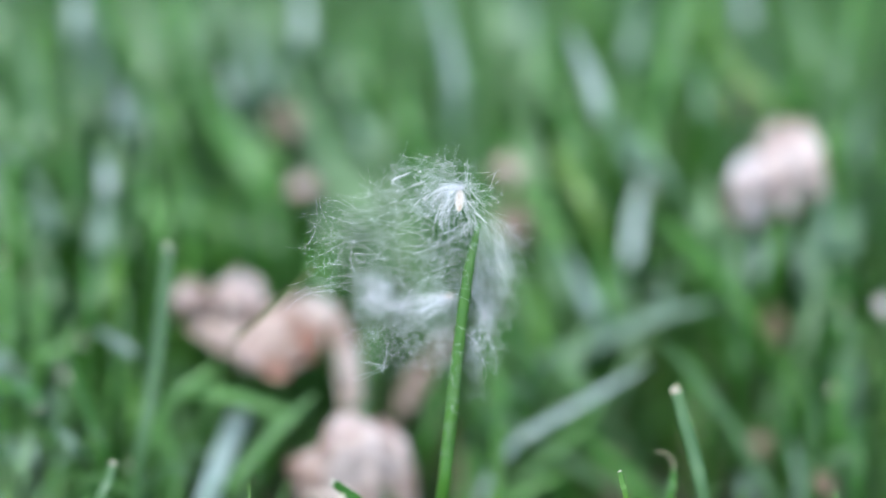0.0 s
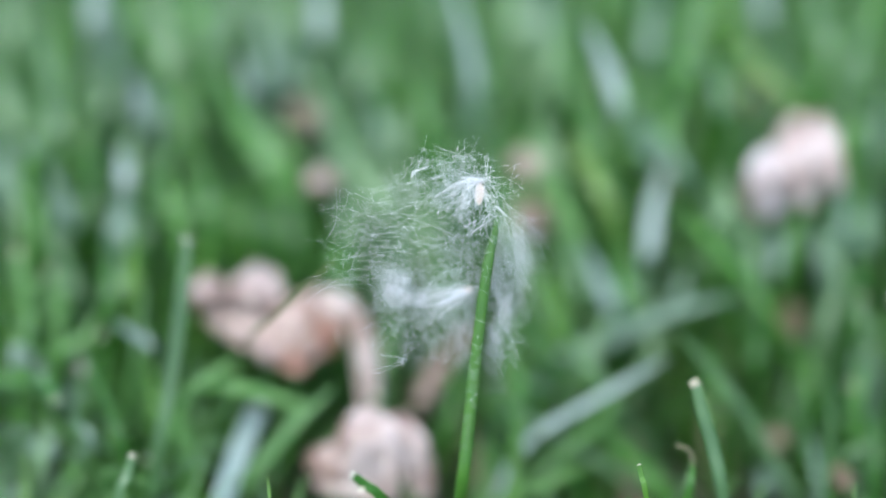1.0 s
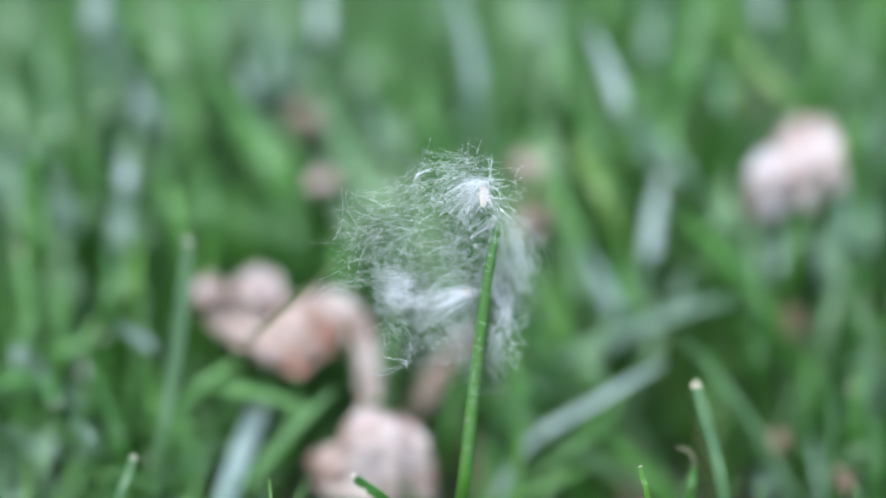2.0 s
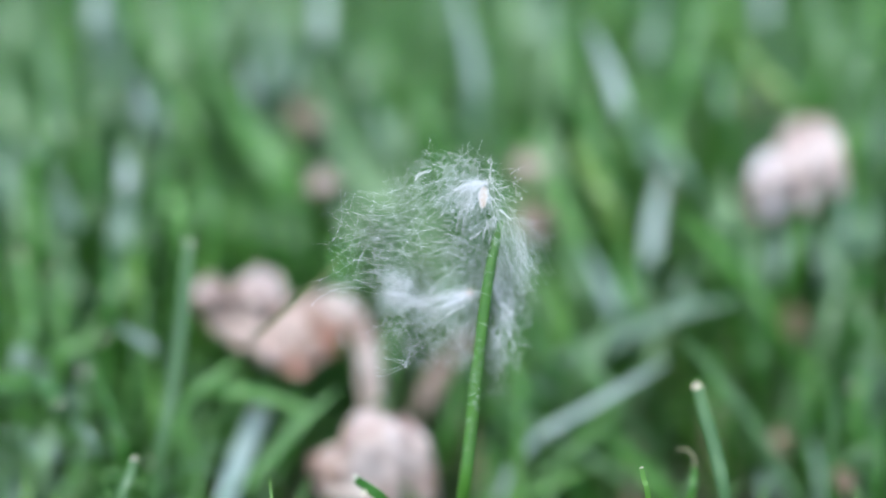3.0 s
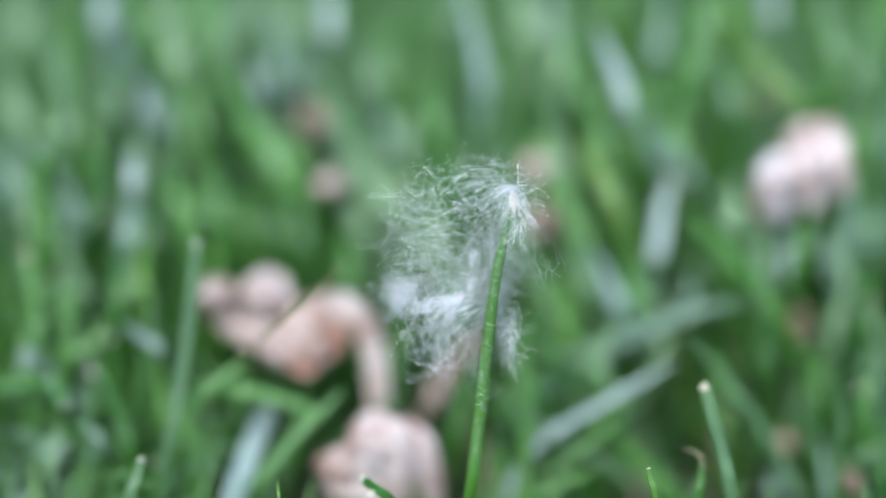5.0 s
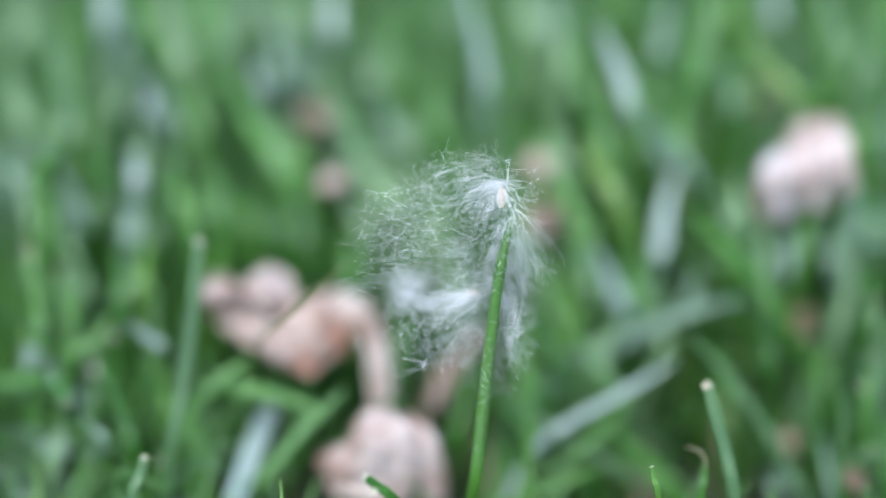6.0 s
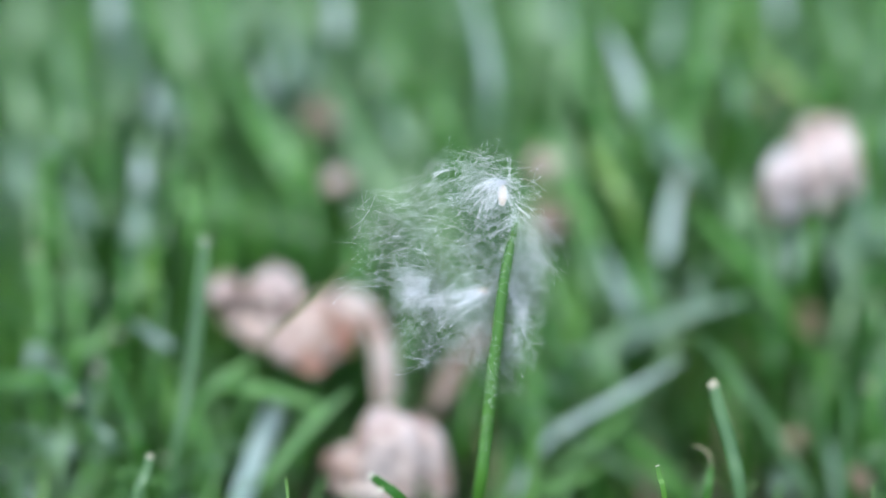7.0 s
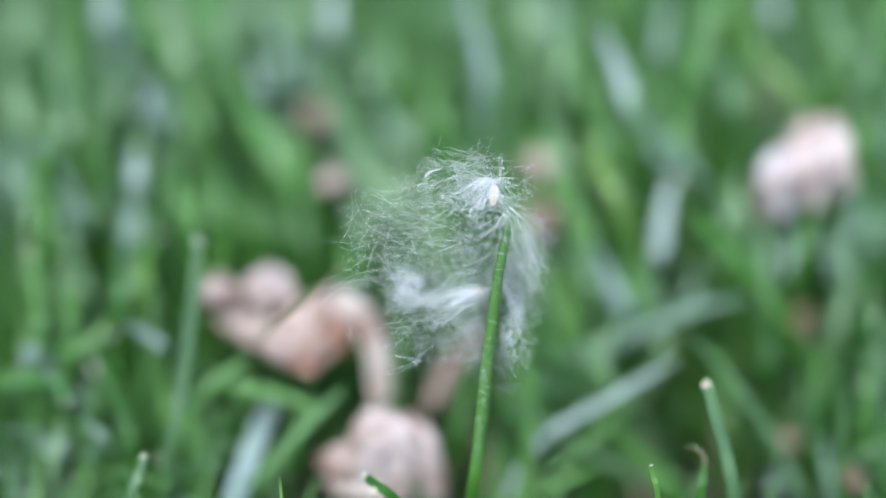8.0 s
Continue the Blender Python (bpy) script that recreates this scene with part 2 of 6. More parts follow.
def grass_shoot(points, width, mat, cut=0.0, twist=0.0, withered=(), nick=()):
    """One blade, from its tip to its root; cut: how many millimetres of the tip are frayed and pale from the mower."""
    line = curve_through(points, 22)
    blunt = 0.75 if cut else 0.1
    ob = new("grass_shoot")
    ob.location = Vector(line[-1]) * MM
    shift = line - line[-1]
    taper = lambda s: min(1, blunt + (1 - blunt) * (s * 4) ** 0.7) * (1 - 0.25 * max(0, s - 0.5) * 2)
    v, f, uv = blade_mesh(shift, width, taper, twist=twist)
    leaf = mesh_object("leaf", v, f, mat, ob, uvs=uv)
    v, f = ribbon(shift[1:], width * 0.05, 0.06, FACING)
    mesh_object("midrib", v, f, mat, leaf, "raised midrib, slightly paler")
    rng = random.Random(int(abs(points[0][0] * 31 + points[0][2] * 17)))
    along = unit(shift[0] - shift[1])
    side = unit(np.cross(along, FACING))
    back = unit(np.cross(side, along))
    if cut:
        v, f = [], []
        m = 6
        for k in range(m + 1):
            u = (k / m * 2 - 1) * width * 0.4
            h = cut * rng.uniform(0.0, 1.9)
            for d in (0.14, -0.14):
                v.append(shift[0] + side * u - along * 0.5 * cut + back * d)
                v.append(shift[0] + side * u * rng.uniform(0.8, 1.2) + along * h + back * (d * 0.6 + rng.uniform(-0.1, 0.1)))
        for k in range(m):
            a, b = k * 4, k * 4 + 4
            f += [(a, b, b + 1, a + 1), (a + 2, a + 3, b + 3, b + 2), (a + 1, b + 1, b + 3, a + 3), (a, a + 2, b + 2, b)]
        f += [(0, 1, 3, 2), (m * 4, m * 4 + 2, m * 4 + 3, m * 4 + 1)]
        mesh_object("cut_tip", v, f, CUT, ob, "frayed pale tip left by the mower")
    if withered:
        w = curve_through(withered, 14) - line[-1]
        v, f, uv = blade_mesh(w, width * 0.26, lambda s: 0.4 + 0.6 * s, fold=0.5)
        mesh_object("withered_tip", v, f, DRY, ob, "curled withered brown tip", uvs=uv)
    if nick:
        w = curve_through(nick, 5) - line[-1]
        w[:, 2] += [rng.uniform(-0.12, 0.12) for _ in w]
        v, f, uv = blade_mesh(w, 0.7, lambda s: 0.6 + 0.5 * math.sin(3 * s), fold=0.5)
        mesh_object("torn_nick", v, f, CUT, ob, "pale torn nick in the blade's edge", uvs=uv)
    words = BLADE_WORDS[mat] + (", mown tip" if cut else "")
    return tagged(ob, words, "grass", "grass shoots round the stem")


# ---- ground ----
def ground():
    n, size = 90, 3.0
    verts, faces = [], []
    edge = [-400000, -60000, -9000] + [(-1 + 2 * i / n) * 1000 * size / 2 for i in range(n + 1)] + [9000, 60000, 400000]
    for y in edge:
        for x in edge:
            z = 2.0 * noise.noise((x / 90, y / 90, 0)) - 1.5
            verts.append((x, y, min(z, 0)))
    m = len(edge)
    for j in range(m - 1):
        for i in range(m - 1):
            a = j * m + i
            faces.append((a, a + 1, a + 1 + m, a + m))
    ob = mesh_object("ground", verts, faces, SOIL)
    tagged(ob, "dark soil and thatch under a mown lawn", "ground", kind="structure")


ground()


def lawn(name, count, area, heights, widths, mats_seed, mat, label, keep, leans=(0.2, 1.0)):
    """Uncounted grass filling the lawn, as one mesh."""
    rng = random.Random(mats_seed)
    verts, faces, uvs = [], [], []
    made = 0
    while made < count:
        x, y = rng.uniform(area[0], area[1]), rng.uniform(area[2], area[3])
        h = rng.uniform(*heights)
        h = keep(x, y, h)
        made += 1
        if h < 8:
            continue
        w = rng.uniform(*widths)
        lean, way = rng.uniform(*leans) * h, rng.uniform(0, 2 * math.pi)
        dx, dy = lean * math.cos(way), lean * math.sin(way)
        droop = rng.uniform(0.0, 0.25) * h if rng.random() < 0.3 else 0
        root = np.array((x, y, -2.0))
        turn = rng.uniform(-1.0, 1.0)
        if lean > 0.4 * h:  # a leaning blade turns its face to the sky
            turn = way + math.pi / 2 + rng.uniform(-0.5, 0.5)
        side = np.array((math.cos(turn), math.sin(turn), 0))
        start, segs = len(verts), 7
        for i in range(segs + 1):
            s = i / segs
            c = root + np.array((dx * s ** 1.8, dy * s ** 1.8, (h + 2) * s - droop * s ** 4))
            ww = w / 2 * (1 - 0.85 * max(0, s - 0.55) / 0.45)
            back = np.array((-side[1], side[0], 0)) * 0.18 * w
            verts += [c - side * ww, c + back, c + side * ww]
            uvs += [(0, s * 3 + x), (0.5, s * 3 + x), (1, s * 3 + x)]
        for i in range(segs):
            a, b = start + 3 * i, start + 3 * i + 3
            faces += [(a, a + 1, b + 1, b), (a + 1, a + 2, b + 2, b + 1)]
    ob = mesh_object(name, verts, faces, mat, uvs=uvs)
    return tagged(ob, label, "grass", kind="stuff")


CLEAR = ((-20, 25, 30), (-8, -8, 16), (54, 75, 16), (57, 62, 17), (45, 30, 13), (18, 52, 9), (-6, 56, 9), (-22, 40, 8), (-42, 44, 7), (60, 24, 13), (46, 22, 16), (32, 16, 12), (62, 34, 14), (48, 12, 12), (20, 12, 12), (68, 14, 11), (13, 26, 9))


def near_height(x, y, h):
    """The mown height: low before and round the stem, hollow round the fallen leaves."""
    # nearer than -25 it rises again, out of view, to block light
    h = min(h, h * 0.45 + 11 + max(0, y - 15) * 0.22) if y > -25 else min(h + 4, 27 + (-25 - y) * 0.45)
    if x > 20 and -10 < y < 45:
        h *= 0.62
    for cx, cy, r in CLEAR:
        if (x - cx) ** 2 + (y - cy) ** 2 < r * r:
            h *= 0.3
    return h


NEAR, WIDE = (-95, 95, -75, 150), (-150, 150, -130, 340)
lawn("lawn_grass", 2000, NEAR, (10, 44), (1.1, 2.5), 10, GREEN, "dense mid-green mown lawn grass", near_height)
lawn("lawn_grass", 600, NEAR, (10, 44), (1.1, 2.5), 18, FRESH, "dense fresh yellow-green lawn grass", near_height)
lawn("lawn_grass", 3600, WIDE, (12, 46), (0.9, 2.6), 11, GREEN, "mid-green mown lawn grass", near_height)
lawn("lawn_grass", 1700, WIDE, (12, 48), (0.9, 2.8), 12, FRESH, "fresh yellow-green lawn grass", near_height)
lawn("lawn_grass", 1000, WIDE, (10, 46), (1.0, 2.6), 13, PALE, "pale greyish-green lawn grass", near_height)
lawn("lawn_grass", 300, WIDE, (10, 40), (1.0, 2.2), 17, YELLOW, "yellowing lawn grass among the green", near_height)
# added below the view: dense front grass that cuts light among the low blades
lawn("lawn_grass", 1500, (-150, 150, -170, -38), (36, 60), (1.6, 3.2), 46, GREEN, "unseen taller mid-green grass in front, added to shade the near lawn", lambda x, y, h: min(h, 29 + (-38 - y) * 0.55), (0.05, 0.35))
MID, FAR_BACK = (-120, 120, 45, 170), (-160, 160, 170, 340)
lawn("lawn_grass", 330, MID, (20, 40), (1.4, 2.8), 41, GREEN, "leaning mid-green lawn grass", near_height, (0.5, 1.7))
lawn("lawn_grass", 200, MID, (20, 40), (1.2, 2.4), 42, PALE, "leaning pale green lawn grass", near_height, (0.5, 1.7))
lawn("lawn_grass", 200, MID, (20, 40), (1.2, 2.6), 43, DEEP, "leaning deep green lawn grass", near_height, (0.5, 1.7))
lawn("lawn_grass", 700, FAR_BACK, (45, 66), (1.6, 3.4), 44, GREEN, "tall mid-green lawn grass farther back", lambda x, y, h: h)
lawn("lawn_grass", 500, FAR_BACK, (45, 68), (1.6, 3.4), 45, PALE, "tall pale green lawn grass farther back", lambda x, y, h: h)


def tuft_height(x, y, h):
    """Tufts that grow up towards the back, leaving the hollows of the leaves open."""
    top = (36 + (y - 10) * 0.6 if y < 55 else 63 + (y - 55) * 0.1) * (0.74 if x > 24 and y < 60 else 1)
    for cx, cy, r in CLEAR:
        if (x - cx) ** 2 + (y - cy) ** 2 < r * r:
            top *= 0.3
    return h / 60 * top


TUFTS, THICKET = (-100, -50, 14, 58), (-105, 105, 66, 150)
for count, tone, seed, words in ((100, DEEP, 51, "deep green"), (190, GREEN, 52, "mid-green"), (50, BLUISH_SHEEN, 53, "bluish-green"), (80, FRESH, 58, "fresh green")):
    lawn("lawn_grass", count, TUFTS, (26, 62), (0.9, 1.8), seed, tone, "tufted " + words + " lawn grass", tuft_height, (0.1, 0.75))
lawn("lawn_grass", 160, THICKET, (30, 70), (1.0, 2.2), 54, DEEP, "thick deep green lawn grass behind the stem", tuft_height, (0.4, 0.85))
lawn("lawn_grass", 200, THICKET, (30, 70), (1.0, 2.2), 55, GREEN, "thick mid-green lawn grass behind the stem", tuft_height, (0.4, 0.85))
lawn("lawn_grass", 70, THICKET, (30, 66), (1.0, 2.2), 56, BLUISH_SHEEN, "bluish-green lawn grass behind the stem", tuft_height, (0.45, 0.85))
lawn("lawn_grass", 110, THICKET, (30, 70), (1.0, 2.2), 57, FRESH, "fresh green lawn grass behind the stem", tuft_height, (0.4, 0.85))
BACK = (-150, 150, 85, 300)
lawn("lawn_grass", 650, BACK, (30, 60), (1.2, 2.8), 31, GREEN, "taller mid-green lawn grass behind the leaves", lambda x, y, h: h, (0.42, 1.1))
lawn("lawn_grass", 620, BACK, (28, 60), (1.2, 2.8), 32, DEEP, "taller deep green lawn grass behind the leaves", lambda x, y, h: h, (0.42, 1.1))
lawn("lawn_grass", 420, BACK, (28, 58), (1.2, 2.6), 33, PALE, "pale green lawn grass behind the leaves", lambda x, y, h: h, (0.42, 1.1))


def thinning(x, y, h):
    """Grass away from the near patch, thinning out with distance."""
    near = WIDE[0] < x < WIDE[1] and WIDE[2] < y < WIDE[3]
    thin = random.Random(int(x * 7919 + y * 104729)).random() < math.exp(-math.hypot(x, y) / 900)
    return 0 if near or not thin else h if y > 0 else min(h, 42)


lawn("lawn_grass", 42000, (-2600, 2600, -2600, 2600), (14, 46), (2.4, 5.0), 14, GREEN, "mown lawn grass farther off", thinning)
lawn("lawn_grass", 9000, (-700, 700, 300, 1100), (14, 46), (2.0, 4.0), 19, GREEN, "mown lawn grass behind", thinning)
lawn("dead_grass", 260, (-140, 140, -60, 330), (8, 22), (1.6, 3.0), 16, DRY, "dry thatch between the green blades", lambda x, y, h: h)


# ---- single blades ----
grass_shoot(((-12.4, -26.4, 46.9), (-10.5, -26.3, 45.1), (-8.3, -26.3, 43.0), (-2.6, -24.4, 33.7), (6.5, -22.0, 19.0), (8.0, -22.0, -1.0)), 1.45, DEEP, cut=0.40, nick=((-11.7, -27.9, 45.4), (-10.7, -27.8, 45.6)))
grass_shoot(((29.1, -18.3, 43.4), (29.5, -19.2, 41.8), (30.2, -20.7, 38.9), (32.7, -25.2, 19.4), (34.1, -29.9, -1.0)), 0.83, FRESH, cut=0.12)
grass_shoot(((38.5, -3.3, 48.0), (39.5, -5.2, 44.5), (41.1, -7.8, 39.6), (42.5, -11.1, 33.3), (44.6, -15.0, 16.6), (45.7, -19.0, -1.0)), 1.95, PALE, cut=0.6, twist=-15)
grass_shoot(((38.2, -6.8, 37.4), (38.0, -8.2, 34.8), (37.6, -9.6, 32.2), (36.0, -13.3, 16.1), (35.2, -17.3, -1.0)), 1.15, DEEP, withered=((35.4, -6.1, 38.9), (36.7, -6.4, 39.0), (37.9, -6.9, 38.2), (38.3, -7.4, 36.3)))
grass_shoot(((-46.6, -6.8, 37.5), (-47.3, -8.1, 35.0), (-48.8, -9.9, 31.6), (-52.5, -13.4, 15.8), (-54.7, -17.1, -1.0)), 1.45, PALE, cut=0.35)
grass_shoot(((-39.5, 20.0, 60.3), (-40.1, 17.2, 55.0), (-40.8, 13.9, 48.7), (-42.2, 9.3, 40.1), (-44.0, 4.7, 31.6), (-45.9, 1.1, 15.8), (-46.9, -2.8, -1.0)), 2.10, PALE, cut=0.3, twist=10)
grass_shoot(((61.3, 13.9, 41.0), (61.5, 10.4, 34.3), (61.2, 5.8, 25.6), (60.9, 2.8, 12.8), (60.7, -0.5, -1.0)), 1.29, GREEN, twist=10)
grass_shoot(((-69.0, 35.4, 49.7), (-67.9, 32.6, 44.4), (-66.8, 29.1, 37.9), (-64.9, 24.7, 18.9), (-63.9, 20.1, -1.0)), 1.59, GREEN, cut=0.3)
grass_shoot(((-64.5, 37.2, 45.3), (-63.4, 34.0, 39.3), (-62.2, 30.5, 32.7), (-60.4, 32.5, 16.4), (-59.5, 34.6, -1.0)), 1.60, GREEN, cut=0.3)
grass_shoot(((-60.5, 11.4, 36.2), (-62.8, 15.8, 36.6), (-68.5, 19.3, 35.2), (-77.4, 21.6, 31.6), (-86.8, 24.0, 15.8), (-92.1, 25.4, -1.0)), 2.02, GREEN, cut=0.3)
grass_shoot(((-29.7, 25.2, 26.6), (-31.7, 16.1, 25.4), (-33.6, 4.9, 24.1), (-34.8, -2.2, 22.5), (-36.0, -7.6, 11.2), (-36.7, -13.5, -1.0)), 3.51, SILVER_SHEEN, cut=0.4)
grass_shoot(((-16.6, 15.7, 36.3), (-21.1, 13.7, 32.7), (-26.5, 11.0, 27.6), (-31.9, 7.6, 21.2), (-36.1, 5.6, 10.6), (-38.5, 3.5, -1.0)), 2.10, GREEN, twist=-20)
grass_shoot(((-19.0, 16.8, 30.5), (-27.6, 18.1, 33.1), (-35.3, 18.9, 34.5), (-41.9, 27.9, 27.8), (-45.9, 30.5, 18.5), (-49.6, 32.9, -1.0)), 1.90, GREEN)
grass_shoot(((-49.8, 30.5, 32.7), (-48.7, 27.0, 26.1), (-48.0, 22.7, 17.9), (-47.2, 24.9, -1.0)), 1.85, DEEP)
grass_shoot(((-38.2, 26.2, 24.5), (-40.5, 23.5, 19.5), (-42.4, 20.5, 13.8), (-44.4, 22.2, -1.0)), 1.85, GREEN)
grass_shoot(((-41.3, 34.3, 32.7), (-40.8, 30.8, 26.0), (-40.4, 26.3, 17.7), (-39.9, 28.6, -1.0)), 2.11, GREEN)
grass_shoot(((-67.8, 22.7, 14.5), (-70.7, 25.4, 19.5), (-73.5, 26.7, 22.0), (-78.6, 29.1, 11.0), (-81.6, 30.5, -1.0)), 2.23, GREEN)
grass_shoot(((-68.7, 35.6, 28.1), (-67.2, 35.2, 27.2), (-63.9, 33.6, 24.3), (-61.1, 30.9, 19.3), (-56.5, 33.4, -1.0)), 2.50, BLUISH_SHEEN)
grass_shoot(((37.0, 24.5, 36.4), (30.4, 22.6, 33.0), (23.0, 20.6, 29.2), (15.7, 18.6, 25.3), (10.2, 15.1, 18.8), (4.1, 11.3, -1.0)), 1.65, SILVER_SHEEN, twist=-38)
grass_shoot(((72.1, 30.8, 41.1), (70.9, 28.6, 37.1), (69.0, 26.0, 32.2), (68.1, 23.0, 26.4), (66.8, 19.9, 13.2), (66.1, 16.6, -1.0)), 2.08, DEEP)
grass_shoot(((68.8, 20.7, 30.0), (69.3, 17.3, 23.6), (70.2, 13.8, 17.1), (71.3, 9.6, -1.0)), 1.82, DEEP)
grass_shoot(((-47.8, 30.2, 47.8), (-48.5, 27.2, 42.2), (-49.4, 23.3, 34.9), (-50.7, 19.2, 17.4), (-51.4, 14.9, -1.0)), 1.57, GREEN)
grass_shoot(((-69.4, 30.5, 32.7), (-70.0, 29.4, 30.7), (-70.9, 27.9, 27.8), (-73.4, 29.6, 13.9), (-74.9, 31.4, -1.0)), 3.08, BLUISH_SHEEN, twist=-30)
grass_shoot(((-58.6, 23.2, 26.9), (-61.0, 22.0, 24.7), (-63.7, 20.4, 21.5), (-66.0, 17.8, 16.6), (-69.4, 14.0, -1.0)), 3.66, PALE, twist=-40)
grass_shoot(((-64.5, 17.7, 24.4), (-66.8, 17.2, 23.4), (-70.0, 16.0, 21.1), (-72.8, 13.8, 17.1), (-77.4, 10.2, -1.0)), 3.63, PALE, twist=-40)
grass_shoot(((-54.0, 26.2, 24.5), (-55.4, 25.1, 22.4), (-57.3, 23.1, 18.7), (-59.2, 20.9, 14.6), (-62.1, 22.8, -1.0)), 2.71, BLUISH_SHEEN, twist=-30)
grass_shoot(((-59.9, 14.7, 18.7), (-63.6, 13.8, 17.1), (-68.2, 12.5, 14.6), (-74.9, 10.6, -1.0)), 3.63, BLUISH_SHEEN, twist=-40)
grass_shoot(((52.1, 23.6, 16.2), (55.1, 22.7, 14.5), (57.7, 21.4, 12.0), (62.2, 23.0, -1.0)), 1.50, BLUISH_SHEEN, twist=-30)
grass_shoot(((70.6, 32.7, 36.8), (71.1, 31.0, 33.6), (71.3, 28.3, 28.6), (71.6, 30.1, 14.3), (71.8, 31.9, -1.0)), 1.60, BLUISH_SHEEN)
grass_shoot(((70.7, 17.3, 31.6), (70.5, 14.6, 26.4), (70.1, 11.1, 19.9), (69.6, 6.2, -1.0)), 1.56, DEEP)
grass_shoot(((13.3, 21.0, 38.4), (12.8, 17.5, 32.0), (11.9, 13.3, 24.0), (11.1, 10.5, 12.0), (10.7, 7.5, -1.0)), 1.56, DEEP)
grass_shoot(((-63.3, 48.5, 50.8), (-64.8, 44.1, 58.3), (-66.4, 38.8, 64.0), (-70.6, 42.7, 32.0), (-72.9, 46.6, -1.0)), 1.85, GREEN)
grass_shoot(((-15.2, 7.7, 64.3), (-19.1, 7.8, 60.1), (-24.2, 8.3, 54.6), (-28.9, 10.8, 48.8), (-31.3, 18.3, 41.6), (-33.4, 29.3, 32.4), (-34.9, 33.3, 12.0), (-35.4, 36.3, -1.0)), 0.62, DRYING)
grass_shoot(((-7.7, 22.0, 32.5), (-11.4, 19.8, 28.4), (-13.2, 16.4, 21.9), (-15.0, 13.9, 11.0), (-16.0, 11.2, -1.0)), 2.06, GREEN)
grass_shoot(((11.3, 34.0, 39.3), (11.9, 30.5, 32.7), (11.3, 26.6, 25.3), (10.6, 28.1, 12.7), (10.3, 29.8, -1.0)), 1.85, DEEP)
grass_shoot(((21.3, 34.8, 30.2), (22.3, 32.2, 25.2), (23.7, 28.6, 18.5), (25.5, 31.0, -1.0)), 1.87, DEEP)
grass_shoot(((19.2, 34.0, 39.3), (22.0, 31.4, 34.4), (25.8, 27.9, 27.8), (29.9, 29.6, 13.9), (32.2, 31.4, -1.0)), 1.85, DEEP)
grass_shoot(((28.3, 35.6, 35.2), (25.0, 34.7, 33.5), (19.4, 33.4, 31.0), (16.6, 31.2, 26.9), (12.0, 32.8, 13.4), (9.4, 34.5, -1.0)), 1.61, BLUISH_SHEEN)
grass_shoot(((60.1, 18.1, 25.2), (61.0, 16.0, 21.1), (61.5, 13.4, 16.3), (62.2, 9.4, -1.0)), 1.33, BLUISH_SHEEN)
grass_shoot(((73.5, 57.3, 46.3), (71.0, 45.3, 42.8), (68.6, 33.6, 39.6), (66.0, 35.9, 19.8), (64.6, 38.4, -1.0)), 1.89, DEEP)
grass_shoot(((-46.6, 34.0, 39.3), (-47.5, 30.5, 32.7), (-48.7, 26.6, 25.3), (-49.9, 28.1, 12.7), (-50.6, 29.8, -1.0)), 1.72, DEEP)
grass_shoot(((-55.4, 38.0, 46.7), (-55.0, 34.0, 39.3), (-54.0, 30.1, 31.9), (-52.9, 32.0, 16.0), (-52.2, 34.0, -1.0)), 1.72, GREEN)
grass_shoot(((-41.6, 20.7, 30.0), (-42.7, 17.7, 24.4), (-43.4, 13.8, 17.1), (-44.2, 9.6, -1.0)), 1.57, DEEP)
grass_shoot(((-55.9, 25.3, 22.8), (-57.3, 23.5, 19.5), (-58.2, 20.9, 14.6), (-59.5, 22.8, -1.0)), 1.36, BLUISH_SHEEN)
grass_shoot(((-8.0, 39.8, 36.0), (-8.9, 37.2, 31.0), (-9.9, 33.6, 24.3), (-10.9, 35.1, 12.2), (-11.4, 36.7, -1.0)), 1.88, GREEN)
grass_shoot(((3.4, 31.4, 34.4), (2.4, 27.9, 27.8), (0.6, 24.0, 20.4), (-0.9, 25.2, 10.2), (-1.8, 26.5, -1.0)), 1.85, DEEP)
grass_shoot(((7.0, 21.3, 23.2), (8.9, 19.1, 19.1), (9.8, 16.1, 13.4), (10.8, 12.7, -1.0)), 1.83, DEEP)
grass_shoot(((62.4, 36.2, 32.7), (62.0, 34.0, 28.5), (61.5, 30.9, 22.7), (61.0, 32.2, 11.3), (60.6, 33.7, -1.0)), 1.75, DEEP)
grass_shoot(((6.2, 27.9, 27.8), (10.8, 25.9, 24.1), (16.4, 23.5, 19.5), (23.0, 20.5, 13.8), (28.2, 22.2, -1.0)), 2.22, DEEP)
grass_shoot(((25.8, 25.9, 24.1), (28.6, 24.0, 20.4), (34.2, 21.8, 16.2), (38.8, 19.6, 12.1), (43.5, 21.2, -1.0)), 2.46, DEEP)
grass_shoot(((21.0, 39.8, 36.0), (21.4, 37.2, 31.0), (21.9, 34.1, 25.1), (22.5, 35.6, 12.6), (22.8, 37.2, -1.0)), 2.50, DEEP)
grass_shoot(((44.4, 38.6, 30.2), (46.3, 35.5, 24.3), (47.2, 31.5, 16.7), (48.2, 33.6, -1.0)), 1.89, DEEP)
grass_shoot(((60.5, 39.5, 31.8), (59.6, 35.5, 24.3), (58.6, 31.5, 16.7), (57.7, 33.6, -1.0)), 1.89, DEEP)
grass_shoot(((71.6, 36.5, 36.8), (70.2, 34.3, 32.7), (68.8, 32.1, 28.5), (66.1, 33.8, 14.3), (64.5, 35.6, -1.0)), 1.49, BLUISH_SHEEN)
